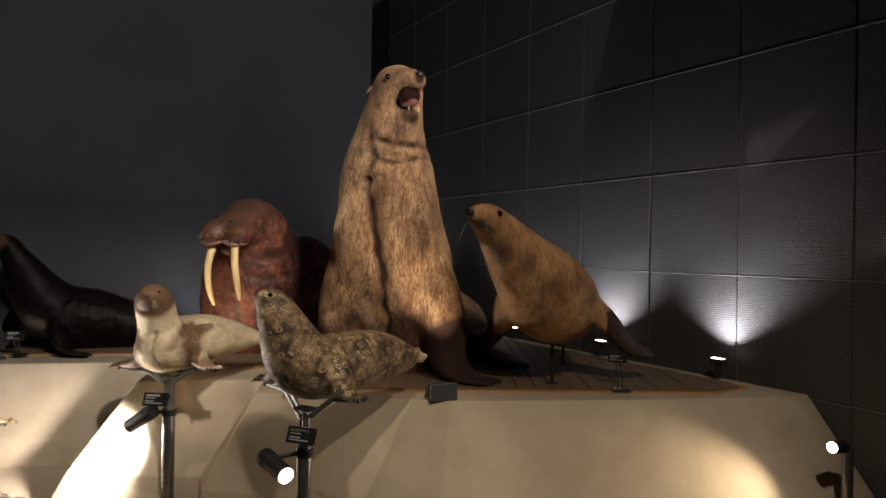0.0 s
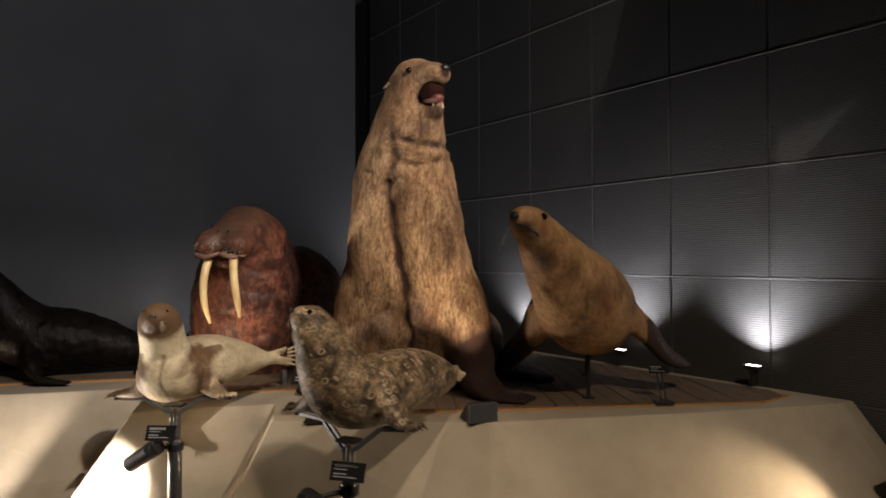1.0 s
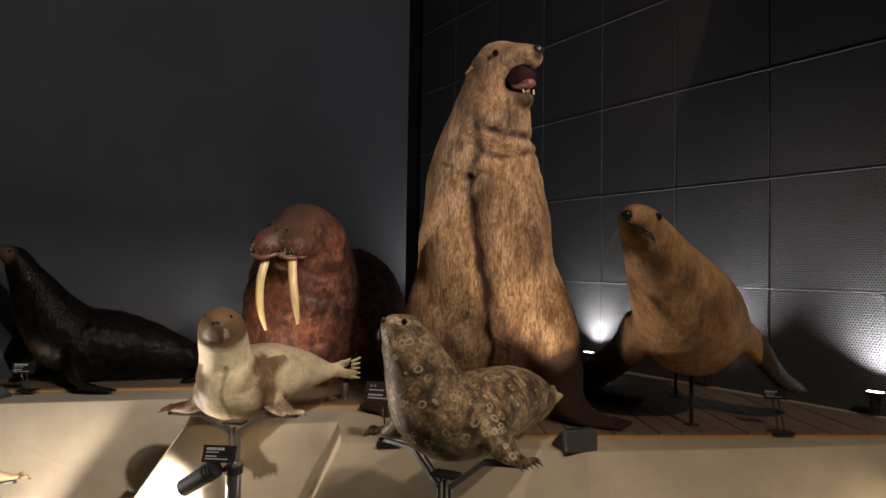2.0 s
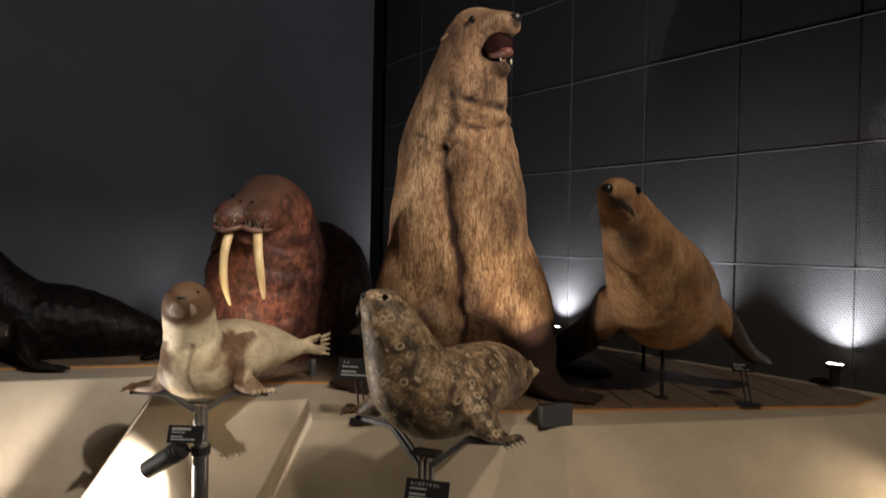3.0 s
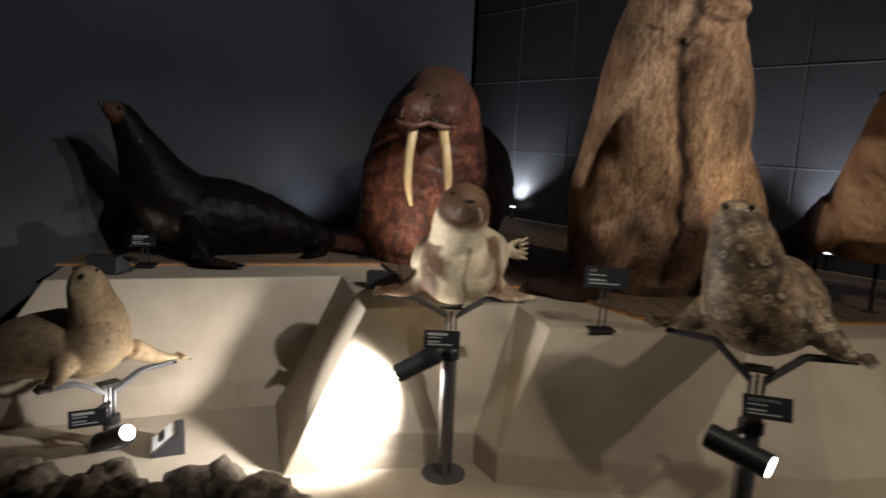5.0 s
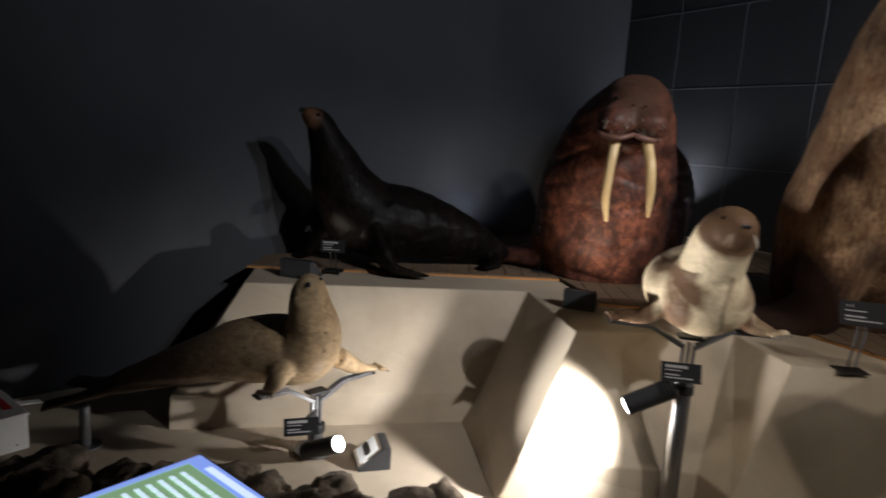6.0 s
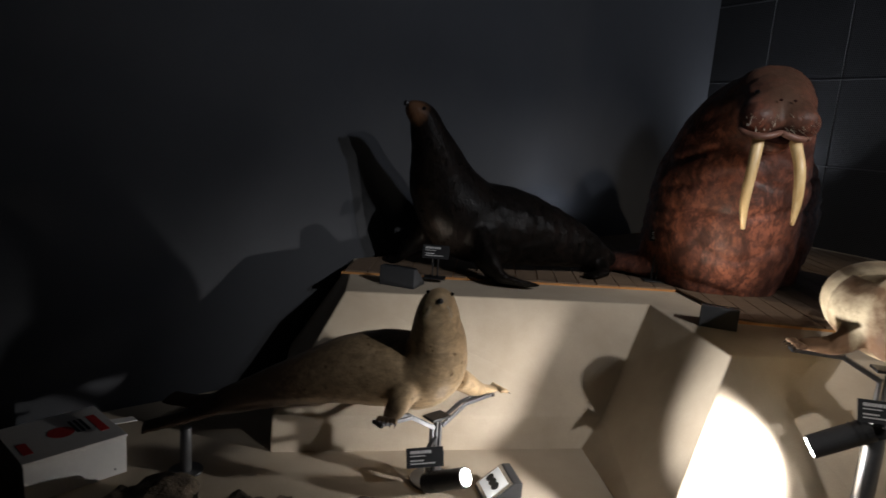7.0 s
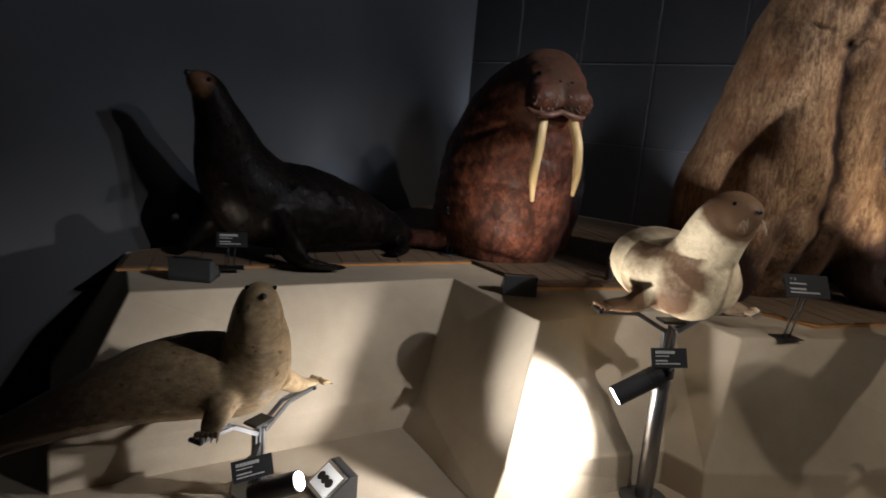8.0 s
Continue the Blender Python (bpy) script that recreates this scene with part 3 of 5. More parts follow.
def plate(parent, at, normal, w, h, tilt=25, lines=LINES, text=""):
    n = Vector((*normal, 0)).normalized()
    m = Matrix.Translation(at) @ Matrix((Vector((-n.y, n.x, 0)), Vector((0, 0, 1)), n)).transposed().to_4x4() @ pose(0, 0, 0, -tilt)
    inv = parent.matrix_world.inverted()
    sign = part("sign_plate", box((w, h, 0.006), inv @ m, 0.001), M_SIGN, parent, "black sign plate with white print")
    print_bars(sign, w, h, inv @ m, lines[1:] if text else lines)
    if text:
        words(text, 0.17 * h, inv @ m @ Matrix.Translation((-0.40 * w, 0.22 * h, 0.0036)), sign)
    return m


def label_stand(at, top, normal, w, h, tilt, label, text=""):
    ob = thing("label_stand", at, label, "label stand", "specimen labels")
    inv = Matrix.Translation(-Vector(at))
    t = Vector(top) - Vector(at)
    n = Vector((*normal, 0)).normalized()
    s = Vector((-n.y, n.x, 0))
    part("foot_plate", box((0.12, 0.09, 0.005), Matrix.Translation((0, 0, 0.0025)), 0.001), M_BLACK, ob)
    for k in (-0.014, 0.014):
        part("rod", rod(s * k + Vector((0, 0, 0.004)), s * k + Vector((0, 0, t.z - 0.01)) + Vector((t.x, t.y, 0)), 0.0045), M_BLACK, ob)
    plate(ob, top, normal, w, h, tilt, LINES, text)
    return ob


def stand(base, arm_l, arm_r, knee, label_at, normal, lamp_at, lamp_to, label, foot_r=0.10, pole_r=0.036, text=""):
    """A steel post with a forked cradle of twin bars, a sign and a spot lamp."""
    ob = thing("specimen_stand", base, label, "stand", "specimen stands")
    o = Vector(base)
    ktop = Vector(knee) - o
    part("foot_plate", cyl(foot_r, foot_r, 0.012, Matrix.Translation((0, 0, 0.006)), None, 32, 0.003), M_DARKSTEEL, ob)
    pole_top = max(ktop.z - 0.15, 0.05)
    bm = cyl(pole_r, pole_r, pole_top - 0.01, Matrix.Translation((0, 0, pole_top / 2 + 0.005)), None, 32, 0.003)
    part("post", bm, M_STEEL, ob, "round brushed steel post", True)
    L, R = Vector(arm_l) - o, Vector(arm_r) - o
    ax = (R - L)
    ax.z = 0
    ax.normalize()
    nn = Vector((ax.y, -ax.x, 0))
    for s in (-0.022, 0.0, 0.022):
        part("prong", bar(ax * s + Vector((0, 0, pole_top - 0.03)), ax * s + Vector((0, 0, ktop.z - (0.0 if s else -0.01))), 0.011, 0.022, None, 0.002, nn), M_STEEL, ob)
    for end, sg in ((L, -1), (R, 1)):
        bend = Vector((end.x, end.y, 0)) * 0.48 + Vector((0, 0, end.z - 0.004))
        root = ax * sg * 0.022 + Vector((0, 0, ktop.z - 0.012))
        for k in (-0.016, 0.016):
            arm = bar(root + nn * k, bend + nn * k, 0.011, 0.018, None, 0.002)
            bar(bend + nn * k, end + nn * k, 0.011, 0.016, arm, 0.002)
            part("cradle_bar", arm, M_DARKSTEEL, ob, "twin grey cradle bar")
        tip = end.lerp(bend, 0.02)
        part("end_cap", bar(tip - nn * 0.03, tip + nn * 0.03, 0.016, 0.014, None, 0.003), M_BLACK, ob)
    mid = Vector((0, 0, ktop.z + 0.03))
    part("cradle_plate", box((0.10, 0.07, 0.012), Matrix.Translation(mid) @ Matrix.Rotation(math.atan2(ax.y, ax.x), 4, "Z"), 0.003), M_BLACK, ob)
    plate(ob, label_at, normal, 0.155, 0.078, 22, LINES, text)
    back = Vector(label_at) - o - Vector((*normal, 0)).normalized() * 0.012
    part("sign_bracket", bar(back, Vector((0, 0, back.z)), 0.02, 0.02, None, 0.002), M_BLACK, ob)
    la, lt = Vector(lamp_at) - o, Vector(lamp_to) - o
    w = (lt - la).normalized()
    tail, nose = la - w * 0.105, la + w * 0.10
    part("lamp_arm", rod(Vector((0, 0, la.z + 0.03)), tail + w * 0.03, 0.011), M_BLACK, ob)
    part("clamp", cyl(pole_r + 0.008, pole_r + 0.008, 0.04, Matrix.Translation((0, 0, la.z + 0.03)), None, 24, 0.003), M_BLACK, ob)
    lamp = part("spot_lamp", rod(tail, nose, 0.042, None, 28), M_BLACK, ob, "black cylinder spot lamp")
    for q in (0.015, 0.035, 0.055):
        part("cooling_ring", rod(tail + w * q, tail + w * (q + 0.006), 0.0445, None, 28), M_BLACK, lamp)
    part("lens", rod(nose + w * 0.001, nose + w * 0.004, 0.034, None, 28), M_LENS, lamp, "glowing lens")
    part("joint", cyl(0.022, 0.022, 0.03, along(tail + w * 0.02, tail + w * 0.02 + w.cross(Vector((0, 0, 1))).normalized()), None, 20, 0.003), M_BLACK, ob)
    return ob


def uplight(at):
    """A short wall washer on a stem."""
    x, y, z = at
    ob = thing("wall_uplight", (x, y, TOP + 0.024 if y < 8 else TOP), "small black wall uplight with a lit top", "uplight", "wall uplights")
    h = z - ob.location.z
    part("foot_plate", box((0.075, 0.05, 0.006), Matrix.Translation((0, 0, 0.003)), 0.001), M_BLACK, ob)
    part("stem", box((0.05, 0.03, h - 0.02), Matrix.Translation((0, 0, (h - 0.02) / 2 + 0.005)), 0.003), M_BLACK, ob)
    turn = Matrix.Rotation(math.atan2(-WALL_T.y, -WALL_T.x), 4, "Z")
    part("head", box((0.10, 0.055, 0.026), Matrix.Translation((0, 0, h - 0.012)) @ turn, 0.004), M_BLACK, ob)
    part("lens", box((0.085, 0.042, 0.004), Matrix.Translation((0, 0, h + 0.003)) @ turn, 0.001), M_LENS_SOFT, ob, "glowing lens")
    return ob


# ---- mounted specimens ----
def bull_body(bm):
    loft(bm, [(-0.34, 5.00, 0.66, 0.38, 0.42), (-0.35, 4.97, 0.85, 0.43, 0.46), (-0.36, 4.88, 1.15, 0.455, 0.50), (-0.37, 4.76, 1.45, 0.43, 0.47), (-0.395, 4.66, 1.80, 0.375, 0.40),
              (-0.395, 4.58, 2.12, 0.315, 0.35), (-0.375, 4.51, 2.38, 0.24, 0.275), (-0.35, 4.45, 2.56, 0.195, 0.22), (-0.33, 4.40, 2.68, 0.165, 0.175), (-0.32, 4.38, 2.775, 0.10, 0.11)], (1, 0, 0), 5, 28)
    loft(bm, [(-0.35, 4.42, 2.66, 0.165, 0.15), (-0.295, 4.33, 2.665, 0.14, 0.115), (-0.24, 4.24, 2.66, 0.10, 0.078), (-0.185, 4.15, 2.648, 0.078, 0.056), (-0.165, 4.125, 2.648, 0.05, 0.038)], (0.86, 0.5, 0), 5, 20)
    loft(bm, [(-0.37, 4.44, 2.48, 0.16, 0.12), (-0.30, 4.32, 2.445, 0.115, 0.07), (-0.235, 4.22, 2.43, 0.075, 0.042), (-0.20, 4.165, 2.435, 0.05, 0.03)], (0.86, 0.5, 0), 5, 18)
    loft(bm, [(-0.38, 4.44, 2.57, 0.175, 0.14), (-0.325, 4.355, 2.555, 0.135, 0.11)], (0.86, 0.5, 0), 4, 18)
    loft(bm, [(-0.37, 4.42, 2.42, 0.20, 0.20), (-0.35, 4.33, 2.33, 0.19, 0.16), (-0.37, 4.31, 2.20, 0.21, 0.14)], (1, 0.3, 0), 4, 20)
    # broad chest, parted in the middle
    loft(bm, [(-0.24, 4.48, 2.05, 0.16, 0.14), (-0.22, 4.46, 1.75, 0.20, 0.17), (-0.20, 4.50, 1.40, 0.20, 0.19), (-0.18, 4.60, 1.10, 0.18, 0.18)], (1, 0, 0), 5, 18)
    loft(bm, [(-0.53, 4.50, 2.05, 0.15, 0.13), (-0.56, 4.49, 1.75, 0.19, 0.16), (-0.58, 4.52, 1.40, 0.20, 0.18), (-0.60, 4.60, 1.10, 0.18, 0.18)], (1, 0, 0), 5, 18)
    # haunch and hind flippers
    loft(bm, [(-0.25, 4.98, 0.95, 0.40, 0.34), (-0.05, 5.25, 0.92, 0.38, 0.36), (0.12, 5.48, 0.86, 0.32, 0.30), (0.24, 5.60, 0.78, 0.2, 0.18)], (0.8, -0.5, 0), 5, 20)
    loft(bm, [(0.20, 5.40, 0.80, 0.16, 0.12), (0.36, 5.22, 0.73, 0.14, 0.06), (0.50, 5.02, 0.70, 0.13, 0.035), (0.60, 4.86, 0.69, 0.09, 0.02)], (0.8, 0.5, 0), 5, 14)
    # shoulders and fore flippers
    loft(bm, [(-0.16, 4.54, 1.58, 0.15, 0.15), (-0.04, 4.50, 1.25, 0.175, 0.17), (0.02, 4.48, 0.97, 0.155, 0.15), (0.06, 4.44, 0.79, 0.14, 0.11), (0.16, 4.35, 0.71, 0.15, 0.04), (0.30, 4.26, 0.69, 0.10, 0.02)], (0.6, 0.8, 0), 5, 18)
    loft(bm, [(-0.60, 4.58, 1.62, 0.14, 0.14), (-0.67, 4.56, 1.30, 0.18, 0.18), (-0.72, 4.56, 0.98, 0.165, 0.16), (-0.76, 4.56, 0.79, 0.15, 0.11), (-0.88, 4.64, 0.71, 0.14, 0.04), (-1.08, 4.76, 0.69, 0.10, 0.02)], (0.6, -0.8, 0), 5, 18)


BULL_FOLDS = [  # x, z, x, z, half width, depth of the skin folds on the throat
    (-0.49, 2.34, -0.42, 2.27, 0.030, 0.8), (-0.42, 2.27, -0.32, 2.235, 0.026, 1.0), (-0.32, 2.235, -0.20, 2.235, 0.024, 1.0), (-0.20, 2.235, -0.12, 2.27, 0.022, 0.8),
    (-0.44, 2.15, -0.33, 2.125, 0.016, 0.7), (-0.33, 2.125, -0.20, 2.145, 0.015, 0.7), (-0.20, 2.145, -0.11, 2.19, 0.014, 0.6),
    (-0.50, 2.36, -0.46, 2.16, 0.034, 0.9), (-0.46, 2.16, -0.53, 2.02, 0.022, 0.9), (-0.66, 2.12, -0.55, 2.02, 0.014, 0.7),
    (-0.43, 2.02, -0.30, 1.99, 0.022, 0.5), (-0.30, 1.99, -0.17, 2.03, 0.020, 0.5),
]


def bull_fold(p):
    """How deep the nearest throat fold is at this place."""
    if p.y > 4.6 or not 1.9 < p.z < 2.45:
        return 0.0
    best = 0.0
    wob = 0.018 * noise.noise(p * 14.0)
    for x0, z0, x1, z1, r, k in BULL_FOLDS:
        dx, dz = x1 - x0, z1 - z0
        f = max(0.0, min(1.0, ((p.x - x0) * dx + (p.z - z0) * dz) / (dx * dx + dz * dz)))
        d = math.hypot(p.x - x0 - f * dx, p.z - z0 - f * dz) + wob
        best = max(best, k * max(0.0, min(1.0, 1.4 - d / r)))
    return best


def bull_seam(p):
    lean = 0.13 * max(0.0, min(1.0, (p.z - 1.45) / 0.5))
    return abs(p.x + 0.39 + lean + 0.03 * math.sin(p.z * 5.0) + 0.03 * noise.noise(Vector((3, 0, p.z * 9))))


def bull_tone(p):
    t = 0.0
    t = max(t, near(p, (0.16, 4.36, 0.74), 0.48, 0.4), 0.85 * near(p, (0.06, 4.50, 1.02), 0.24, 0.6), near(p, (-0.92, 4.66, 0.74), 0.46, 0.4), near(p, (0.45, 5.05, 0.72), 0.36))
    t = max(t, 0.66 * near(p, (-0.22, 4.19, 2.44), 0.13, 0.7), 0.5 * near(p, (-0.20, 4.15, 2.66), 0.10, 0.7), 0.75 * near(p, (-0.44, 4.32, 2.62), 0.14, 0.9), 0.65 * near(p, (-0.44, 4.30, 2.50), 0.08, 0.8), 0.70 * near(p, (-0.30, 4.22, 2.33), 0.14, 0.9), 0.45 * near(p, (-0.35, 4.28, 2.70), 0.05, 0.8), 0.9 * near(p, (-0.17, 4.12, 2.655), 0.05))
    # crease shade of the chest seam and throat folds, put into the tone
    if p.y < 4.6 and 0.75 < p.z < 2.03:
        t = max(t, 1.25 * max(0.0, 1 - bull_seam(p) / 0.055) * (0.72 + 0.8 * noise.noise(Vector((0, 0, p.z * 6)))))
    t = max(t, (0.64 + 0.3 * noise.noise(p * 12.0)) * bull_fold(p))
    # tone grows downwards from z 1.40, broken by noise; random mottling above
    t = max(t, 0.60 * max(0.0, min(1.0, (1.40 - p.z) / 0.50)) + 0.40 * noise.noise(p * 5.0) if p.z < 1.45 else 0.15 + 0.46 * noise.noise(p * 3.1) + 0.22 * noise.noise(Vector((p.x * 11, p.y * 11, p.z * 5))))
    return t


def bull_lumps(p, n):
    d = 0.018 * noise.noise(p * 2.6) + 0.006 * noise.noise(p * 9.0) + 0.0025 * noise.noise(Vector((p.x * 30, p.y * 30, p.z * 8)))
    if p.y < 4.6 and 0.75 < p.z < 2.05:
        d -= 0.055 * max(0.0, 1 - bull_seam(p) / 0.10)
    return d - 0.022 * bull_fold(p)


def bull_extras(bm):
    head = Vector((0.5, -0.86, 0)).normalized()
    side = Vector((0.86, 0.5, 0))
    c = Vector((-0.315, 4.30, 2.69))
    for s in (-1, 1):
        ball(bm, c + side * s * 0.092 + head * 0.030 + Vector((0, 0, -0.006)), 0.020, index=1)
        loft(bm, [(*(Vector((-0.385, 4.41, 2.64)) + side * s * 0.13), 0.012, 0.010), (*(Vector((-0.40, 4.43, 2.605)) + side * s * 0.155), 0.005, 0.005)], None, 3, 8, 0)
    ball(bm, (-0.170, 4.122, 2.668), 0.034, (1, 0.9, 0.8), 2)
    # open mouth
    loft(bm, [(-0.275, 4.265, 2.555, 0.050, 0.045), (-0.245, 4.215, 2.552, 0.066, 0.066), (-0.212, 4.165, 2.552, 0.058, 0.066)], (0.86, 0.5, 0), 4, 14, 3)
    loft(bm, [(-0.26, 4.24, 2.505, 0.045, 0.03), (-0.22, 4.17, 2.50, 0.038, 0.028), (-0.195, 4.13, 2.50, 0.028, 0.02)], (0.86, 0.5, 0), 4, 12, 4)
    tip = Vector((-0.205, 4.18, 2.55))
    for s in (-1, 1):
        for z0, z1, r in ((0.055, 0.032, 0.006), (-0.095, -0.068, 0.006)):
            a = tip + side * s * 0.035
            loft(bm, [(*(a + Vector((0, 0, z0))), r, r), (*(a + Vector((0, 0, z1))), 0.003, 0.003)], None, 2, 8, 5)
    # toes of the fore flippers
    for base in ((0.25, 4.31, 0.69),):
        for k in range(4):
            a = Vector(base) + Vector((0.03 * k - 0.03, 0.045 * k - 0.08, 0))
            loft(bm, [(*a, 0.03, 0.022), (*(a + Vector((0.09 if base[0] > 0 else -0.07, -0.05, -0.006))), 0.018, 0.012)], None, 3, 8, 0)


def cow_body(bm):
    loft(bm, [(0.158, 3.615, 1.756, 0.044, 0.042), (0.205, 3.680, 1.750, 0.076, 0.072), (0.265, 3.765, 1.722, 0.102, 0.102), (0.345, 3.865, 1.640, 0.138, 0.148), (0.455, 3.98, 1.51, 0.188, 0.21), (0.585, 4.12, 1.37, 0.25, 0.27),
              (0.70, 4.26, 1.265, 0.29, 0.295), (0.80, 4.44, 1.205, 0.28, 0.285), (0.89, 4.70, 1.13, 0.23, 0.235), (0.95, 5.0, 1.06, 0.17, 0.17), (1.0, 5.22, 0.99, 0.1, 0.09)], (0.87, -0.5, 0), 5, 26)
    loft(bm, [(0.47, 4.32, 1.22, 0.14, 0.12), (0.40, 4.42, 1.08, 0.14, 0.08), (0.36, 4.62, 0.97, 0.15, 0.05), (0.33, 4.88, 0.88, 0.13, 0.03), (0.30, 5.08, 0.83, 0.07, 0.015)], (0.3, 0.4, 0.8), 5, 14)
    loft(bm, [(0.96, 4.28, 1.20, 0.12, 0.10), (1.10, 4.32, 1.10, 0.12, 0.07), (1.22, 4.36, 0.97, 0.11, 0.045), (1.34, 4.42, 0.90, 0.085, 0.03), (1.47, 4.49, 0.855, 0.05, 0.013)], (0.3, 0.85, 0.3), 5, 14)
    for s in (-1, 1):
        loft(bm, [(1.0, 5.15, 0.97, 0.07, 0.06), (1.05 + s * 0.06, 5.35, 0.92, 0.08, 0.03), (1.08 + s * 0.13, 5.52, 0.88, 0.07, 0.015)], (1, 0, 0), 4, 12)


def cow_tone(p):
    if (p.x < 0.47 and p.y > 4.31) or (p.x > 1.08 and p.z < 1.17 and p.y < 4.65):
        return 1.0
    t = max(near(p, (0.28, 4.72, 0.95), 0.50, 0.35), near(p, (1.34, 4.42, 0.93), 0.36, 0.35), near(p, (1.05, 5.4, 0.9), 0.35))
    t = max(t, 0.55 * near(p, (0.20, 3.63, 1.69), 0.12, 0.8), 0.62 * near(p, (0.33, 3.74, 1.53), 0.17, 0.8), 0.55 * near(p, (0.50, 3.79, 1.49), 0.16, 1.0), 0.5 * near(p, (0.62, 3.95, 1.12), 0.2, 0.9), 0.16 + 0.42 * noise.noise(p * 4.0) + 0.18 * noise.noise(p * 13.0))
    return t


def cow_lumps(p, n):
    return 0.010 * noise.noise(p * 3.5) + 0.003 * noise.noise(p * 13) - 0.004 * max(0, 1 - abs((p.z - 1.25) - 0.35 * (p.x - 0.6)) / 0.012)


def cow_extras(bm):
    for at in ((0.318, 3.698, 1.766), (0.185, 3.79, 1.770)):
        ball(bm, at, 0.021, index=1)
    ball(bm, (0.145, 3.600, 1.766), 0.027, (1, 1, 0.8), 2)
    # mouth line
    loft(bm, [(0.15, 3.580, 1.728, 0.008, 0.007), (0.205, 3.608, 1.706, 0.012, 0.008), (0.265, 3.650, 1.680, 0.012, 0.008), (0.30, 3.685, 1.655, 0.005, 0.004)], None, 4, 8, 2)
    for s in (-1, 1):
        out = Vector((0.87, -0.5, 0)) * s + Vector((-0.3, -0.5, 0))
        whiskers(bm, Vector((0.19, 3.64, 1.715)) + Vector((0.87, -0.5, 0)) * s * 0.06, out, (0, 0, -1), 4, 0.13, 3, 0.022)


def walrus_body(bm):
    loft(bm, [(-1.66, 5.70, 0.66, 0.38, 0.38), (-1.66, 5.69, 0.88, 0.43, 0.45), (-1.655, 5.66, 1.12, 0.435, 0.45), (-1.635, 5.58, 1.40, 0.40, 0.41), (-1.60, 5.45, 1.62, 0.325, 0.33), (-1.60, 5.30, 1.74, 0.23, 0.24), (-1.61, 5.18, 1.78, 0.14, 0.14)], (1, 0, 0), 5, 28)
    loft(bm, [(-1.50, 5.80, 0.88, 0.40, 0.42), (-1.38, 6.0, 1.14, 0.42, 0.49), (-1.30, 6.2, 1.16, 0.40, 0.47), (-1.25, 6.45, 1.0, 0.33, 0.35), (-1.2, 6.7, 0.85, 0.22, 0.18)], (1, 0.2, 0), 5, 24)
    loft(bm, [(-1.59, 5.36, 1.70, 0.225, 0.20), (-1.615, 5.22, 1.72, 0.20, 0.175), (-1.65, 5.10, 1.70, 0.18, 0.14), (-1.68, 5.0, 1.66, 0.145, 0.10)], (1, 0.2, 0), 5, 22)
    for s in (-1, 1):
        loft(bm, [(-1.66 + s * 0.075, 5.08, 1.69, 0.105, 0.105), (-1.685 + s * 0.095, 4.98, 1.65, 0.108, 0.10), (-1.69 + s * 0.09, 4.925, 1.625, 0.075, 0.06)], (1, 0.2, 0), 4, 16)
    loft(bm, [(-1.64, 5.14, 1.62, 0.12, 0.12), (-1.67, 5.04, 1.535, 0.085, 0.07), (-1.675, 5.02, 1.50, 0.05, 0.04)], (1, 0.2, 0), 4, 14)
    # fore flipper beside the body, and hind part
    loft(bm, [(-1.94, 5.66, 1.14, 0.12, 0.12), (-2.00, 5.66, 0.92, 0.12, 0.11), (-2.00, 5.66, 0.78, 0.15, 0.10), (-2.16, 5.74, 0.74, 0.12, 0.06), (-2.32, 5.84, 0.72, 0.10, 0.045)], (0.5, 0.8, 0.2), 5, 16)
    loft(bm, [(-1.34, 5.66, 1.05, 0.14, 0.13), (-1.29, 5.62, 0.86, 0.13, 0.12), (-1.28, 5.60, 0.72, 0.12, 0.08)], (0.8, 0.4, 0.2), 5, 16)


def walrus_tone(p):
    t = 0.75 * near(p, (-1.63, 5.20, 1.86), 0.42, 1.0) + 0.55 * near(p, (-1.66, 5.0, 1.70), 0.19, 0.9) + 0.15 * noise.noise(p * 6.0)
    return max(0.0, min(1.0, t))


def walrus_lumps(p, n):
    d = 0.018 * noise.noise(p * 3.5) + 0.009 * noise.noise(p * 9) + 0.004 * noise.noise(p * 24)
    return d - 0.012 * max(0, math.sin(p.z * 30 + 6 * noise.noise(p * 2.2))) ** 6 * (1 if p.z < 1.5 else 0.3)


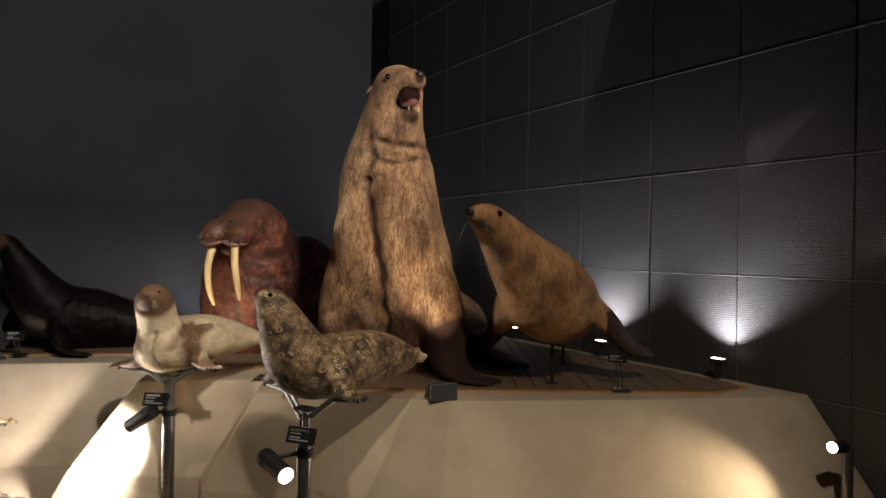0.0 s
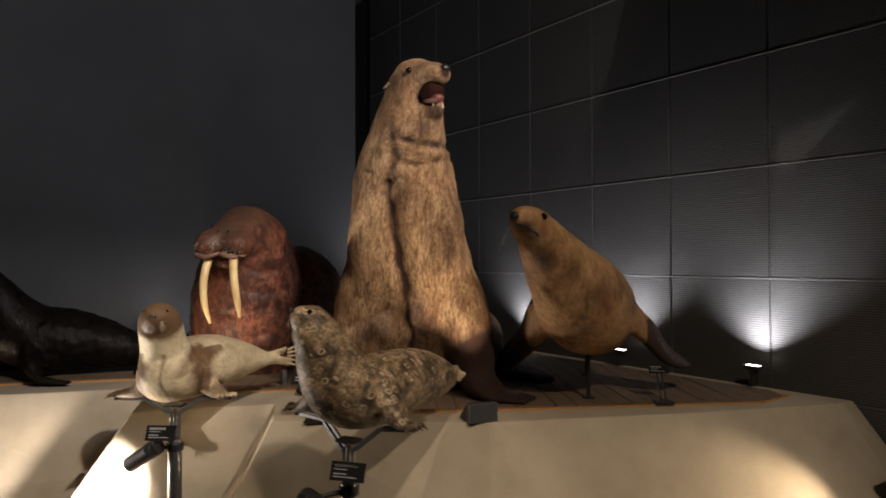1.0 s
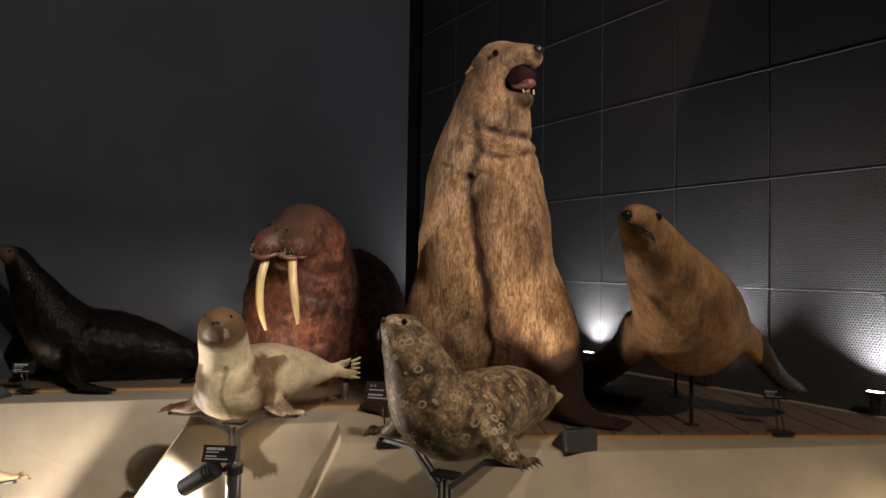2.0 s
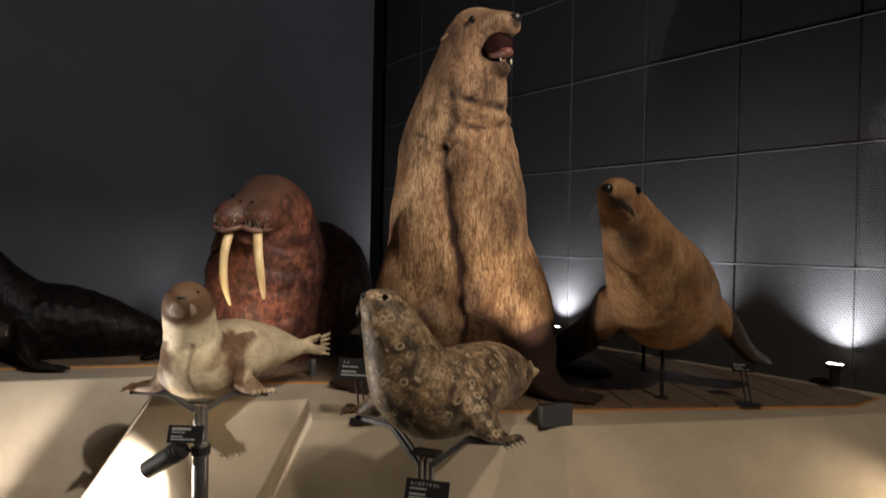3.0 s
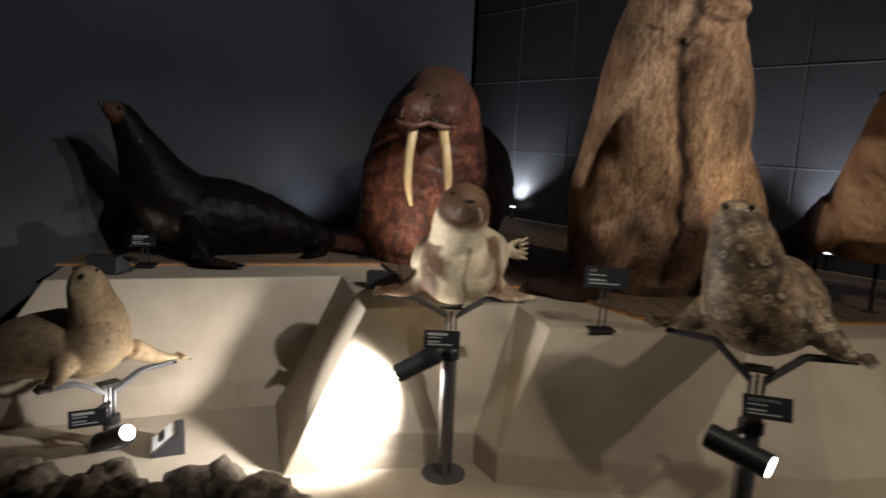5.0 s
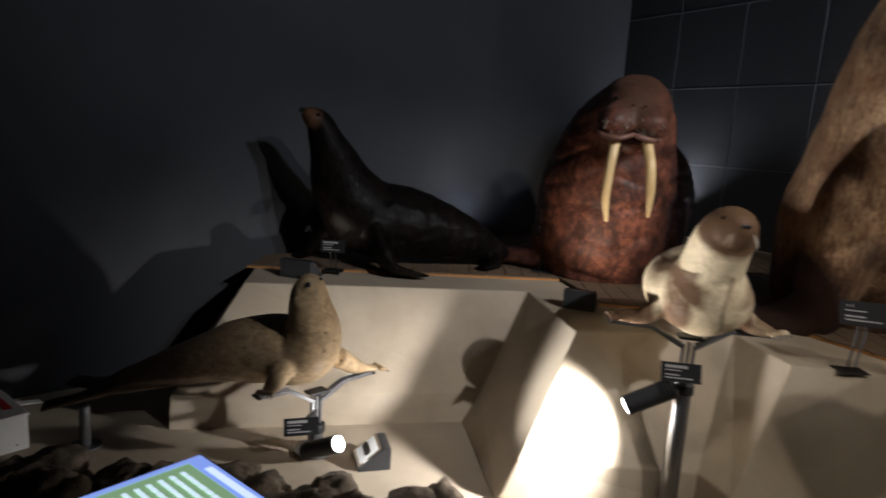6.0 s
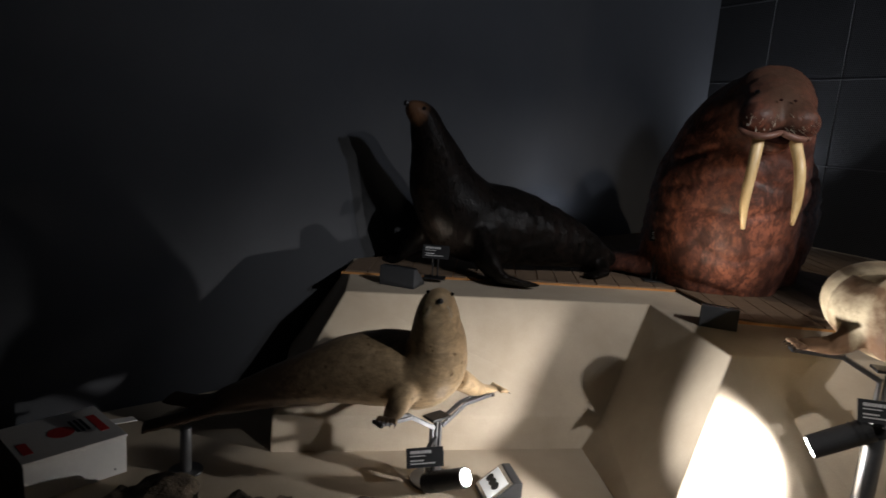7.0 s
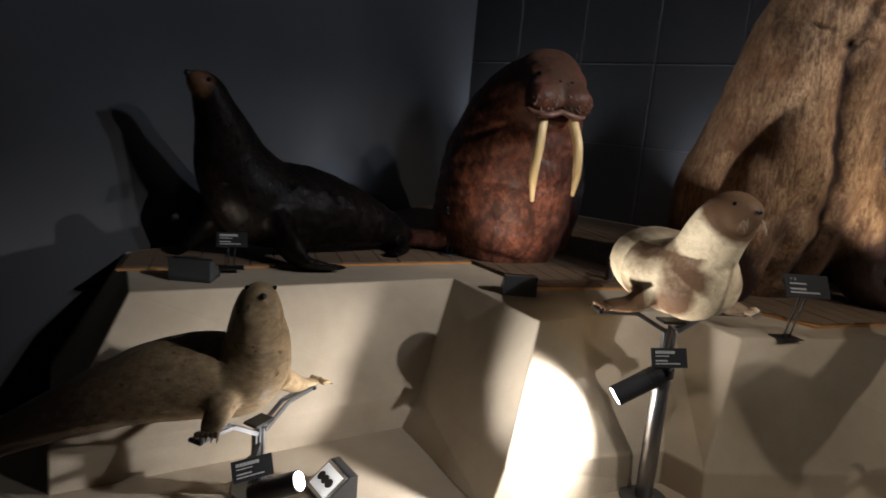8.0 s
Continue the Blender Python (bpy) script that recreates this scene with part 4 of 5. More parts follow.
def walrus_extras(bm):
    loft(bm, [(-1.765, 5.00, 1.62, 0.030, 0.026), (-1.775, 4.965, 1.54, 0.029, 0.025), (-1.795, 4.935, 1.40, 0.027, 0.023), (-1.795, 4.96, 1.24, 0.023, 0.020), (-1.768, 5.0, 1.10, 0.010, 0.009)], (1, 0, 0), 6, 16, 1)
    loft(bm, [(-1.605, 4.985, 1.62, 0.030, 0.026), (-1.597, 4.955, 1.54, 0.029, 0.025), (-1.580, 4.905, 1.42, 0.027, 0.023), (-1.562, 4.915, 1.27, 0.023, 0.020), (-1.552, 4.95, 1.145, 0.010, 0.009)], (1, 0, 0), 6, 16, 1)
    # folds of the lip, nostrils and the mouth between the tusks
    loft(bm, [(-1.685, 4.985, 1.575, 0.085, 0.035), (-1.685, 4.955, 1.56, 0.075, 0.025)], (1, 0.2, 0), 3, 12, 5)
    for s in (-1, 1):
        loft(bm, [(-1.688, 4.928, 1.592, 0.016, 0.013), (-1.69 + s * 0.045, 4.918 + s * 0.006, 1.576, 0.026, 0.016), (-1.69 + s * 0.10, 4.925 + s * 0.012, 1.566, 0.028, 0.017), (-1.69 + s * 0.155, 4.965 + s * 0.016, 1.578, 0.020, 0.014), (-1.69 + s * 0.18, 5.01 + s * 0.018, 1.605, 0.008, 0.008)], None, 4, 10, 4)
        ball(bm, (-1.668 + s * 0.034, 4.955, 1.748), 0.009, (1.0, 0.6, 0.7), 5)
    for s in (-1, 1):
        ball(bm, (-1.635 + s * 0.140, 5.09 + s * 0.02, 1.785), 0.014, index=2)
        for k in range(34):
            a = Vector((-1.69 + s * random.uniform(0.02, 0.16), 4.925 + random.uniform(-0.005, 0.03), random.uniform(1.585, 1.69)))
            loft(bm, [(*a, 0.0015, 0.0015), (*(a + Vector((s * 0.012, -0.028, -0.022))), 0.0007, 0.0007)], None, 1, 4, 3)


def dark_lion_body(bm):
    loft(bm, [(-3.535, 5.075, 1.598, 0.032, 0.03), (-3.508, 5.10, 1.578, 0.060, 0.056), (-3.465, 5.145, 1.540, 0.082, 0.082), (-3.43, 5.175, 1.45, 0.098, 0.104), (-3.385, 5.23, 1.32, 0.135, 0.15), (-3.335, 5.30, 1.17, 0.18, 0.20), (-3.25, 5.36, 1.035, 0.22, 0.24),
              (-3.14, 5.42, 0.96, 0.245, 0.245), (-2.95, 5.48, 0.945, 0.235, 0.235), (-2.72, 5.54, 0.895, 0.195, 0.19), (-2.50, 5.60, 0.835, 0.135, 0.13), (-2.36, 5.65, 0.785, 0.085, 0.08), (-2.27, 5.68, 0.76, 0.05, 0.045)], (0.35, -1, 0), 5, 24)
    loft(bm, [(-3.14, 5.28, 0.92, 0.12, 0.09), (-3.06, 5.17, 0.80, 0.11, 0.07), (-2.98, 5.12, 0.71, 0.11, 0.03), (-2.86, 5.10, 0.688, 0.085, 0.016), (-2.75, 5.10, 0.684, 0.035, 0.010)], (0.3, -0.9, 0.3), 5, 14)
    loft(bm, [(-3.38, 5.46, 0.92, 0.12, 0.09), (-3.50, 5.46, 0.80, 0.11, 0.07), (-3.58, 5.45, 0.71, 0.09, 0.03), (-3.66, 5.44, 0.688, 0.05, 0.014)], (0.3, 0.9, 0.3), 5, 14)
    for s in (-1, 1):
        loft(bm, [(-2.42, 5.62, 0.78, 0.07, 0.06), (-2.33, 5.60 + s * 0.07, 0.715, 0.06, 0.035), (-2.45, 5.52 + s * 0.10, 0.69, 0.06, 0.016)], (0.2, 1, 0), 4, 12)


def dark_lion_tone(p):
    return max(0.85 * near(p, (-3.51, 5.085, 1.57), 0.10, 0.6), 0.30 * near(p, (-3.36, 5.10, 0.92), 0.14, 0.9), 0.2 * near(p, (-3.46, 5.12, 1.12), 0.1, 0.9))


def dark_lion_lumps(p, n):
    return 0.006 * noise.noise(p * 5) + (0.008 * noise.noise(p * 17) if p.x > -3.05 else 0.002 * noise.noise(p * 17))


def dark_lion_extras(bm):
    for s in (-1, 1):
        ball(bm, Vector((-3.47, 5.11, 1.585)) + Vector((0.35, -0.9, 0)).normalized() * s * 0.05, 0.011, index=1)
    ball(bm, (-3.547, 5.065, 1.606), 0.016, index=2)


def pale_body(bm):
    loft(bm, [(-1.62, 3.545, 1.262, 0.036, 0.032), (-1.622, 3.575, 1.262, 0.068, 0.06), (-1.628, 3.635, 1.245, 0.100, 0.095), (-1.635, 3.69, 1.185, 0.108, 0.108), (-1.635, 3.735, 1.10, 0.118, 0.118), (-1.63, 3.79, 1.01, 0.160, 0.150), (-1.615, 3.89, 0.960, 0.200, 0.160),
              (-1.585, 4.02, 0.962, 0.212, 0.162), (-1.525, 4.18, 0.962, 0.198, 0.152), (-1.43, 4.34, 0.947, 0.145, 0.118), (-1.33, 4.47, 0.925, 0.078, 0.07), (-1.27, 4.55, 0.91, 0.045, 0.04)], (1, 0.1, 0), 5, 26)
    loft(bm, [(-1.63, 3.73, 1.06, 0.12, 0.11), (-1.62, 3.76, 0.96, 0.165, 0.13), (-1.612, 3.83, 0.885, 0.14, 0.10)], (1, 0.1, 0), 5, 22)
    loft(bm, [(-1.76, 3.86, 0.90, 0.06, 0.05), (-1.83, 3.88, 0.848, 0.052, 0.036), (-1.89, 3.90, 0.838, 0.045, 0.026), (-1.935, 3.90, 0.834, 0.034, 0.016)], (0.2, 1, 0), 4, 12)
    loft(bm, [(-1.47, 3.86, 0.90, 0.06, 0.05), (-1.415, 3.84, 0.858, 0.052, 0.036), (-1.375, 3.81, 0.847, 0.045, 0.026), (-1.345, 3.785, 0.842, 0.034, 0.016)], (0.3, 1, 0), 4, 12)
    for s, dz in ((-1, 0.03), (1, -0.02)):
        loft(bm, [(-1.30, 4.50, 0.915, 0.05, 0.035), (-1.235 + s * 0.01, 4.58, 0.915 + dz * 0.8, 0.04, 0.016), (-1.16 + s * 0.02, 4.645, 0.905 + dz * 1.6, 0.042, 0.009)], (0.5, -0.3, 0.8), 4, 12)


def pale_tone(p):
    t = 0.9 * near(p, (-1.625, 3.60, 1.30), 0.17, 0.25)
    t = max(t, 0.9 * near(p, (-1.88, 3.89, 0.85), 0.14, 0.4), 0.62 * near(p, (-1.38, 3.81, 0.85), 0.12, 0.6), 0.3 * near(p, (-1.15, 4.65, 0.92), 0.14, 0.8))
    # brown harness over the shoulders, leaving a cream bib with a darker line down the middle
    side = abs(p.x + 1.605 + 0.02 * noise.noise(p * 9))
    band = abs((p.z - 1.05) - 0.55 * (p.y - 3.75) + 0.015 * noise.noise(p * 7))
    if 0.80 < p.z < 1.25:
        t = max(t, (0.66 + 0.2 * noise.noise(p * 8)) * min(1.0, 2.0 * max(0.0, 1 - band / 0.065)) * (0.35 + 0.65 * max(0.0, min(1.0, (side - 0.05) / 0.05))))
    if p.y < 4.02 and p.z < 1.08:
        t = max(t, (0.72 + 0.2 * noise.noise(p * 6)) * min(1.0, 1.6 * max(0.0, 1 - abs(side - 0.15) / 0.06)))
        if p.y < 3.88:
            t = max(t, 0.6 * max(0.0, 1 - side / 0.016))
    if p.y > 3.8:
        t = max(t, (0.30 + 0.40 * noise.noise(p * 5)) * max(0.0, min(1.0, (p.z - 0.93) / 0.08)))
    return t


def pale_lumps(p, n):
    return 0.006 * noise.noise(p * 6) + 0.0015 * noise.noise(p * 30)


def claws(bm, base, way, side, index, count=5, size=0.028, spread=0.015):
    way, side = Vector(way).normalized(), Vector(side).normalized()
    for k in range(count):
        s = side * (k - (count - 1) / 2) * spread
        a = Vector(base) + s
        b = a + way * size + s * 0.6
        loft(bm, [(*a, 0.013, 0.011), (*(a.lerp(b, 0.6) + Vector((0, 0, 0.006))), 0.012, 0.010), (*b, 0.007, 0.006)], None, 3, 8, 0)
        loft(bm, [(*b, 0.005, 0.004), (*(b + way * 0.018 - Vector((0, 0, 0.008))), 0.001, 0.001)], None, 2, 6, index)


def pale_extras(bm):
    for s in (-1, 1):
        ball(bm, (-1.627 + s * 0.050, 3.588, 1.290), 0.013, index=1)
        whiskers(bm, (-1.622 + s * 0.035, 3.55, 1.245), (s, -0.6, 0), (0, 0, -1), 5, 0.05, 3, 0.012)
        ball(bm, (-1.62 + s * 0.008, 3.534, 1.275), 0.009, (1, 0.6, 0.8), 2, None, 10)
    claws(bm, (-1.935, 3.90, 0.834), (-1, -0.25, -0.1), (0, 1, 0), 4)
    claws(bm, (-1.345, 3.785, 0.842), (0.6, -0.8, -0.1), (0.8, 0.5, 0), 4)
    for k in range(5):
        a = Vector((-1.17, 4.63 + 0.006 * k, 0.872 + 0.020 * k))
        loft(bm, [(*a, 0.014, 0.011), (*(a + Vector((0.05, 0.02, 0.010 * (k - 1.6)))), 0.006, 0.005)], None, 2, 8, 0)


def ringed_body(bm):
    loft(bm, [(-0.875, 3.065, 1.325, 0.034, 0.030), (-0.855, 3.075, 1.31, 0.055, 0.052), (-0.82, 3.095, 1.275, 0.085, 0.088), (-0.78, 3.115, 1.20, 0.108, 0.112), (-0.745, 3.135, 1.11, 0.135, 0.14), (-0.70, 3.155, 1.02, 0.162, 0.162), (-0.64, 3.19, 0.965, 0.175, 0.158),
              (-0.54, 3.27, 0.965, 0.182, 0.16), (-0.445, 3.40, 0.975, 0.158, 0.150), (-0.35, 3.54, 0.965, 0.138, 0.138), (-0.262, 3.66, 0.945, 0.108, 0.108), (-0.19, 3.75, 0.93, 0.07, 0.068)], (0.6, -0.5, 0), 5, 26)
    loft(bm, [(-0.80, 3.24, 0.95, 0.06, 0.055), (-0.85, 3.29, 0.895, 0.055, 0.04), (-0.89, 3.32, 0.880, 0.045, 0.022), (-0.925, 3.335, 0.876, 0.032, 0.014)], (0.6, 0.6, 0), 4, 12)
    loft(bm, [(-0.50, 3.12, 0.96, 0.075, 0.065), (-0.46, 3.06, 0.90, 0.06, 0.05), (-0.425, 3.03, 0.866, 0.045, 0.028), (-0.39, 3.005, 0.858, 0.034, 0.016)], (0.6, 0.7, 0), 4, 12)
    for s in (-1, 1):
        loft(bm, [(-0.20, 3.72, 0.95, 0.045, 0.03), (-0.155 + s * 0.015, 3.78 + s * 0.015, 0.94 - s * 0.015, 0.04, 0.016), (-0.115 + s * 0.02, 3.825 + s * 0.015, 0.93 - s * 0.025, 0.038, 0.009)], (0.4, -0.3, 0.8), 4, 12)


def ringed_tone(p):
    return max(0.62 * near(p, (-0.13, 3.84, 0.93), 0.10, 0.5), 0.35 * near(p, (-0.865, 3.07, 1.31), 0.06, 0.8), 0.45 * near(p, (-0.62, 3.10, 0.84), 0.2, 0.9))


def ringed_lumps(p, n):
    return 0.005 * noise.noise(p * 7) + 0.002 * noise.noise(p * 26)


def ringed_extras(bm):
    for s in (-1, 1):
        ball(bm, Vector((-0.845, 3.075, 1.335)) + Vector((0.55, -0.83, 0)) * s * 0.042 + Vector((0.012, 0, -0.006)), 0.011, index=1)
        whiskers(bm, Vector((-0.872, 3.06, 1.305)) + Vector((0.55, -0.83, 0)) * s * 0.03, Vector((-0.7, -0.3, 0)) + Vector((0.55, -0.83, 0)) * s, (0, 0, -1), 5, 0.055, 3, 0.01)
    ball(bm, (-0.882, 3.062, 1.332), 0.011, index=2)
    claws(bm, (-0.39, 3.005, 0.858), (0.6, -0.8, -0.15), (0.8, 0.6, 0), 4)
    claws(bm, (-0.925, 3.335, 0.876), (-1, 0.1, -0.1), (0, 1, 0), 4)


def spotted_body(bm):
    loft(bm, [(-3.225, 4.00, 0.835, 0.030, 0.026), (-3.228, 4.02, 0.83, 0.055, 0.05), (-3.235, 4.06, 0.80, 0.082, 0.078), (-3.235, 4.10, 0.72, 0.095, 0.10), (-3.232, 4.15, 0.62, 0.115, 0.125), (-3.25, 4.19, 0.53, 0.145, 0.15), (-3.31, 4.23, 0.47, 0.165, 0.165),
              (-3.45, 4.26, 0.455, 0.17, 0.165), (-3.62, 4.27, 0.425, 0.155, 0.15), (-3.80, 4.26, 0.37, 0.125, 0.115), (-4.0, 4.22, 0.305, 0.085, 0.08), (-4.16, 4.16, 0.255, 0.055, 0.05)], (0.3, 1, 0), 5, 26)
    loft(bm, [(-3.14, 4.30, 0.42, 0.06, 0.055), (-3.07, 4.38, 0.355, 0.055, 0.04), (-3.02, 4.42, 0.335, 0.045, 0.022), (-2.96, 4.45, 0.33, 0.03, 0.012)], (0.7, -0.7, 0), 4, 12)
    loft(bm, [(-3.34, 4.10, 0.44, 0.06, 0.055), (-3.365, 4.06, 0.385, 0.055, 0.045), (-3.385, 4.03, 0.348, 0.045, 0.024), (-3.395, 4.00, 0.338, 0.03, 0.012)], (0.8, -0.4, 0), 4, 12)
    for s in (-1, 1):
        loft(bm, [(-4.10, 4.18, 0.27, 0.05, 0.035), (-4.25, 4.13 + s * 0.05, 0.235 + s * 0.01, 0.055, 0.02), (-4.42, 4.12 + s * 0.11, 0.205 + s * 0.02, 0.055, 0.010)], (0.2, 1, 0.2), 4, 12)


def spotted_tone(p):
    # dim light towards the tail is put into the tone, with the brown back
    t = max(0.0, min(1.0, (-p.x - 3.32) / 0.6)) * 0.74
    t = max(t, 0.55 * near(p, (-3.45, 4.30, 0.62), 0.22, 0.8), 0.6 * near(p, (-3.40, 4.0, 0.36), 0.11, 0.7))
    return t


def spotted_lumps(p, n):
    return 0.005 * noise.noise(p * 6) + 0.002 * noise.noise(p * 24)


def spotted_extras(bm):
    for s in (-1, 1):
        ball(bm, (-3.23 + s * 0.047, 4.045, 0.862), 0.008, index=1)
        whiskers(bm, (-3.226 + s * 0.03, 4.0, 0.825), (s, -0.5, 0), (0, 0, -1), 6, 0.06, 3, 0.01)
    ball(bm, (-3.224, 3.99, 0.845), 0.012, index=2)
    claws(bm, (-2.965, 4.447, 0.33), (0.7, 0.5, -0.1), (-0.6, 0.7, 0), 4)
    claws(bm, (-3.396, 4.0, 0.338), (-0.2, -0.9, -0.15), (0.9, -0.2, 0), 4, 5, 0.018, 0.012)


# ---- small things ----
def rock_border():
    """Rough rocks along the front of the display floor."""
    group = "rocks along the display edge"
    random.seed(11)
    k = 0
    spots = []
    x = -4.30
    while x < -2.35:
        spots.append((x, 3.58 + 0.10 * math.sin(k * 1.7), random.uniform(0.10, 0.16)))
        x += random.uniform(0.085, 0.13)
        k += 1
    for i, (x, y, r) in enumerate(spots):
        bm = bmesh.new()
        bmesh.ops.create_icosphere(bm, subdivisions=4, radius=1.0)
        seed = Vector((i * 3.1, 7.7, i * 1.3))
        for v in bm.verts:
            p = v.co.copy()
            d = 1 + 0.30 * noise.noise(p * 1.4 + seed) + 0.16 * noise.noise(p * 3.6 + seed) + 0.08 * noise.noise(p * 9 + seed)
            v.co = Vector((p.x * r * 0.95, p.y * r * 1.3, p.z * 0.095)) * d
            v.co.z = max(v.co.z, -0.055)
        ob = mesh_object("rock", bm, M_ROCK, None, "", True)
        ob.location = (x, y, 0.035)
        tagged(ob, "rough brown rock on the sandy display floor", "rock", group)


def carton():
    m = Matrix((Vector((0.6, 0.8, 0)), Vector((-0.8, 0.6, 0)), Vector((0, 0, 1)))).transposed().to_4x4()
    m.translation = (-4.735, 3.96, -0.02)
    ob = thing("carton", m, "white cardboard carton with red print on its lid", "box")
    w, d, h = 0.377, 0.345, 0.16
    part("body", box((w, d, h), Matrix.Translation((0, 0, h / 2)), 0.004), M_BOX, ob)
    lid = part("lid", box((w + 0.008, d + 0.008, 0.012), Matrix.Translation((0, 0, h + 0.006)), 0.003), M_BOX, ob)
    part("print", box((0.035, 0.17, 0.001), Matrix.Translation((0.14, 0.0, h + 0.0126))), M_RED, lid, "red printed bar")
    part("print", box((0.035, 0.10, 0.001), Matrix.Translation((-0.15, -0.06, h + 0.0126))), M_RED, lid, "red printed bar")
    for i in range(3):
        part("print", box((0.012, 0.12, 0.001), Matrix.Translation((0.055 + 0.02 * i, 0.02, h + 0.0126))), M_HOUSING, lid, "grey printed lines")
    bm = bmesh.new()
    bmesh.ops.create_circle(bm, segments=24, radius=0.05, cap_ends=True, matrix=Matrix.Translation((0.0, 0.0, h + 0.0128)))
    part("print", bm, M_RED, lid, "round red mark")
    bm = cyl(0.004, 0.004, 0.004, Matrix.Translation((0.14, -d / 2 - 0.001, 0.03)) @ pose(0, 0, 0, 90), None, 10)
    part("staple", bm, M_DARKSTEEL, ob)
    flap = part("flap", box((0.12, 0.05, 0.004), Matrix.Translation((w / 2 + 0.06, 0.02, h - 0.02)) @ pose(0, 0, 0, 0, 8, 0), 0.001), M_BOX, ob, "loose cardboard flap")
    return ob


def screen_stand():
    """A lit information screen lying flat on a post, at the visitor's side."""
    c = Vector((-3.36, 2.85, 0.474))
    xa = Vector((0.79, -0.61, 0)).normalized()
    n = Vector((0, 0, 1))
    xa = (xa - n * xa.dot(n)).normalized()
    ya = n.cross(xa)
    m = Matrix((xa, ya, n)).transposed().to_4x4()
    m.translation = c
    at = Matrix.Translation((c.x, c.y, -0.10))
    ob = thing("information_screen", at, "lit information screen with green page on a dark stand", "screen")
    inv = at.inverted()
    part("post", rod((0, 0, 0.012), (0, 0, c.z + 0.078), 0.03), M_BLACK, ob)
    part("foot_plate", cyl(0.16, 0.16, 0.012, Matrix.Translation((0, 0, 0.006)), None, 32, 0.003), M_BLACK, ob)
    part("casing", box((0.40, 0.54, 0.022), inv @ m @ Matrix.Translation((0, 0, -0.012)), 0.005), M_HOUSING, ob)
    scr = part("display", box((0.375, 0.515, 0.002), inv @ m @ Matrix.Translation((0, 0, 0.0005))), M_SCREEN_GREEN, ob, "glowing green display")
    part("page_edge", box((0.375, 0.05, 0.001), inv @ m @ Matrix.Translation((0, 0.2325, 0.003))), M_SCREEN_BLUE, scr, "blue page border")
    part("page_edge", box((0.022, 0.465, 0.001), inv @ m @ Matrix.Translation((-0.1765, -0.025, 0.003))), M_SCREEN_BLUE, scr, "blue page border")
    random.seed(5)
    for r in range(12):
        x = -0.13
        while x < 0.14:
            w = random.uniform(0.012, 0.04)
            part("print", box((w * 0.8, 0.013, 0.0008), inv @ m @ Matrix.Translation((x + w / 2, 0.165 - 0.034 * r, 0.004))), M_SCREEN_WHITE, scr)
            x += w
    part("print", box((0.24, 0.022, 0.0008), inv @ m @ Matrix.Translation((0.02, 0.2325, 0.0045))), M_SCREEN_WHITE, scr)
    return ob


def small_post(at, h, r, label, foot=0.07, mat=None):
    ob = thing("support_post", at, label, "support post", "support posts")
    part("post", cyl(r, r, h, Matrix.Translation((0, 0, h / 2)), None, 20, 0.002), mat or M_DARKSTEEL, ob, "", True)
    part("foot_plate", cyl(foot, foot, 0.008, Matrix.Translation((0, 0, 0.004)), None, 28, 0.002), mat or M_DARKSTEEL, ob)
    return ob


def post_lamp():
    ob = thing("post_lamp", (2.31, 3.66, -0.02), "bright spot lamp on a grey post beside the plinth", "lamp")
    part("post", cyl(0.03, 0.03, 0.50, Matrix.Translation((0, 0, 0.25)), None, 24, 0.003), M_STEEL, ob, "", True)
    part("foot_plate", cyl(0.09, 0.09, 0.012, Matrix.Translation((0, 0, 0.006)), None, 28, 0.003), M_DARKSTEEL, ob)
    w = Vector((-0.86, -0.42, 0.05)).normalized()
    a = Vector((-0.03, -0.01, 0.502))
    lamp = part("spot_lamp", rod(a, a + w * 0.10, 0.035, None, 24), M_BLACK, ob, "black cylinder spot lamp")
    part("lens", rod(a + w * 0.101, a + w * 0.104, 0.029, None, 24), M_LENS, lamp, "glowing lens")
    return ob


def ceiling_spot(eye, target):
    e, t = Vector(eye), Vector(target)
    w = (t - e).normalized()
    ob = thing("ceiling_spotlight", (e.x, e.y, HEIGHT), "black ceiling spotlight on a drop rod", "spotlight", "ceiling spotlights")
    o = Vector((e.x, e.y, HEIGHT))
    part("drop_rod", rod((0, 0, 0), e - o - w * 0.1, 0.012), M_BLACK, ob)
    part("housing", rod(e - o - w * 0.16, e - o - w * 0.015, 0.05, None, 24), M_BLACK, ob)
    return ob

# ---- placing ----
plinth()
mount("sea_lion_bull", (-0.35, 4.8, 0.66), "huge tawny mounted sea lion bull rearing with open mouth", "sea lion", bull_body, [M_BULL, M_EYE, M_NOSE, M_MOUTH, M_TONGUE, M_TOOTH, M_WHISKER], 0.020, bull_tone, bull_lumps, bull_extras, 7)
mount("sea_lion_cow", (0.75, 4.35, 0.67), "golden brown mounted sea lion cow with spread flippers on a rod", "sea lion", cow_body, [M_COW, M_EYE, M_NOSE, M_WHISKER], 0.014, cow_tone, cow_lumps, cow_extras)
mount("walrus", (-1.5, 5.75, 0.66), "reddish brown mounted walrus with two long ivory tusks", "walrus", walrus_body, [M_WALRUS, M_IVORY, M_EYE, M_WHISKER, M_PINK, M_MOUTH], 0.020, walrus_tone, walrus_lumps, walrus_extras, 5)
mount("dark_sea_lion", (-3.1, 5.42, 0.67), "glossy black-brown mounted sea lion with raised head on the deck", "sea lion", dark_lion_body, [M_DARKLION, M_EYE, M_NOSE], 0.013, dark_lion_tone, dark_lion_lumps, dark_lion_extras)
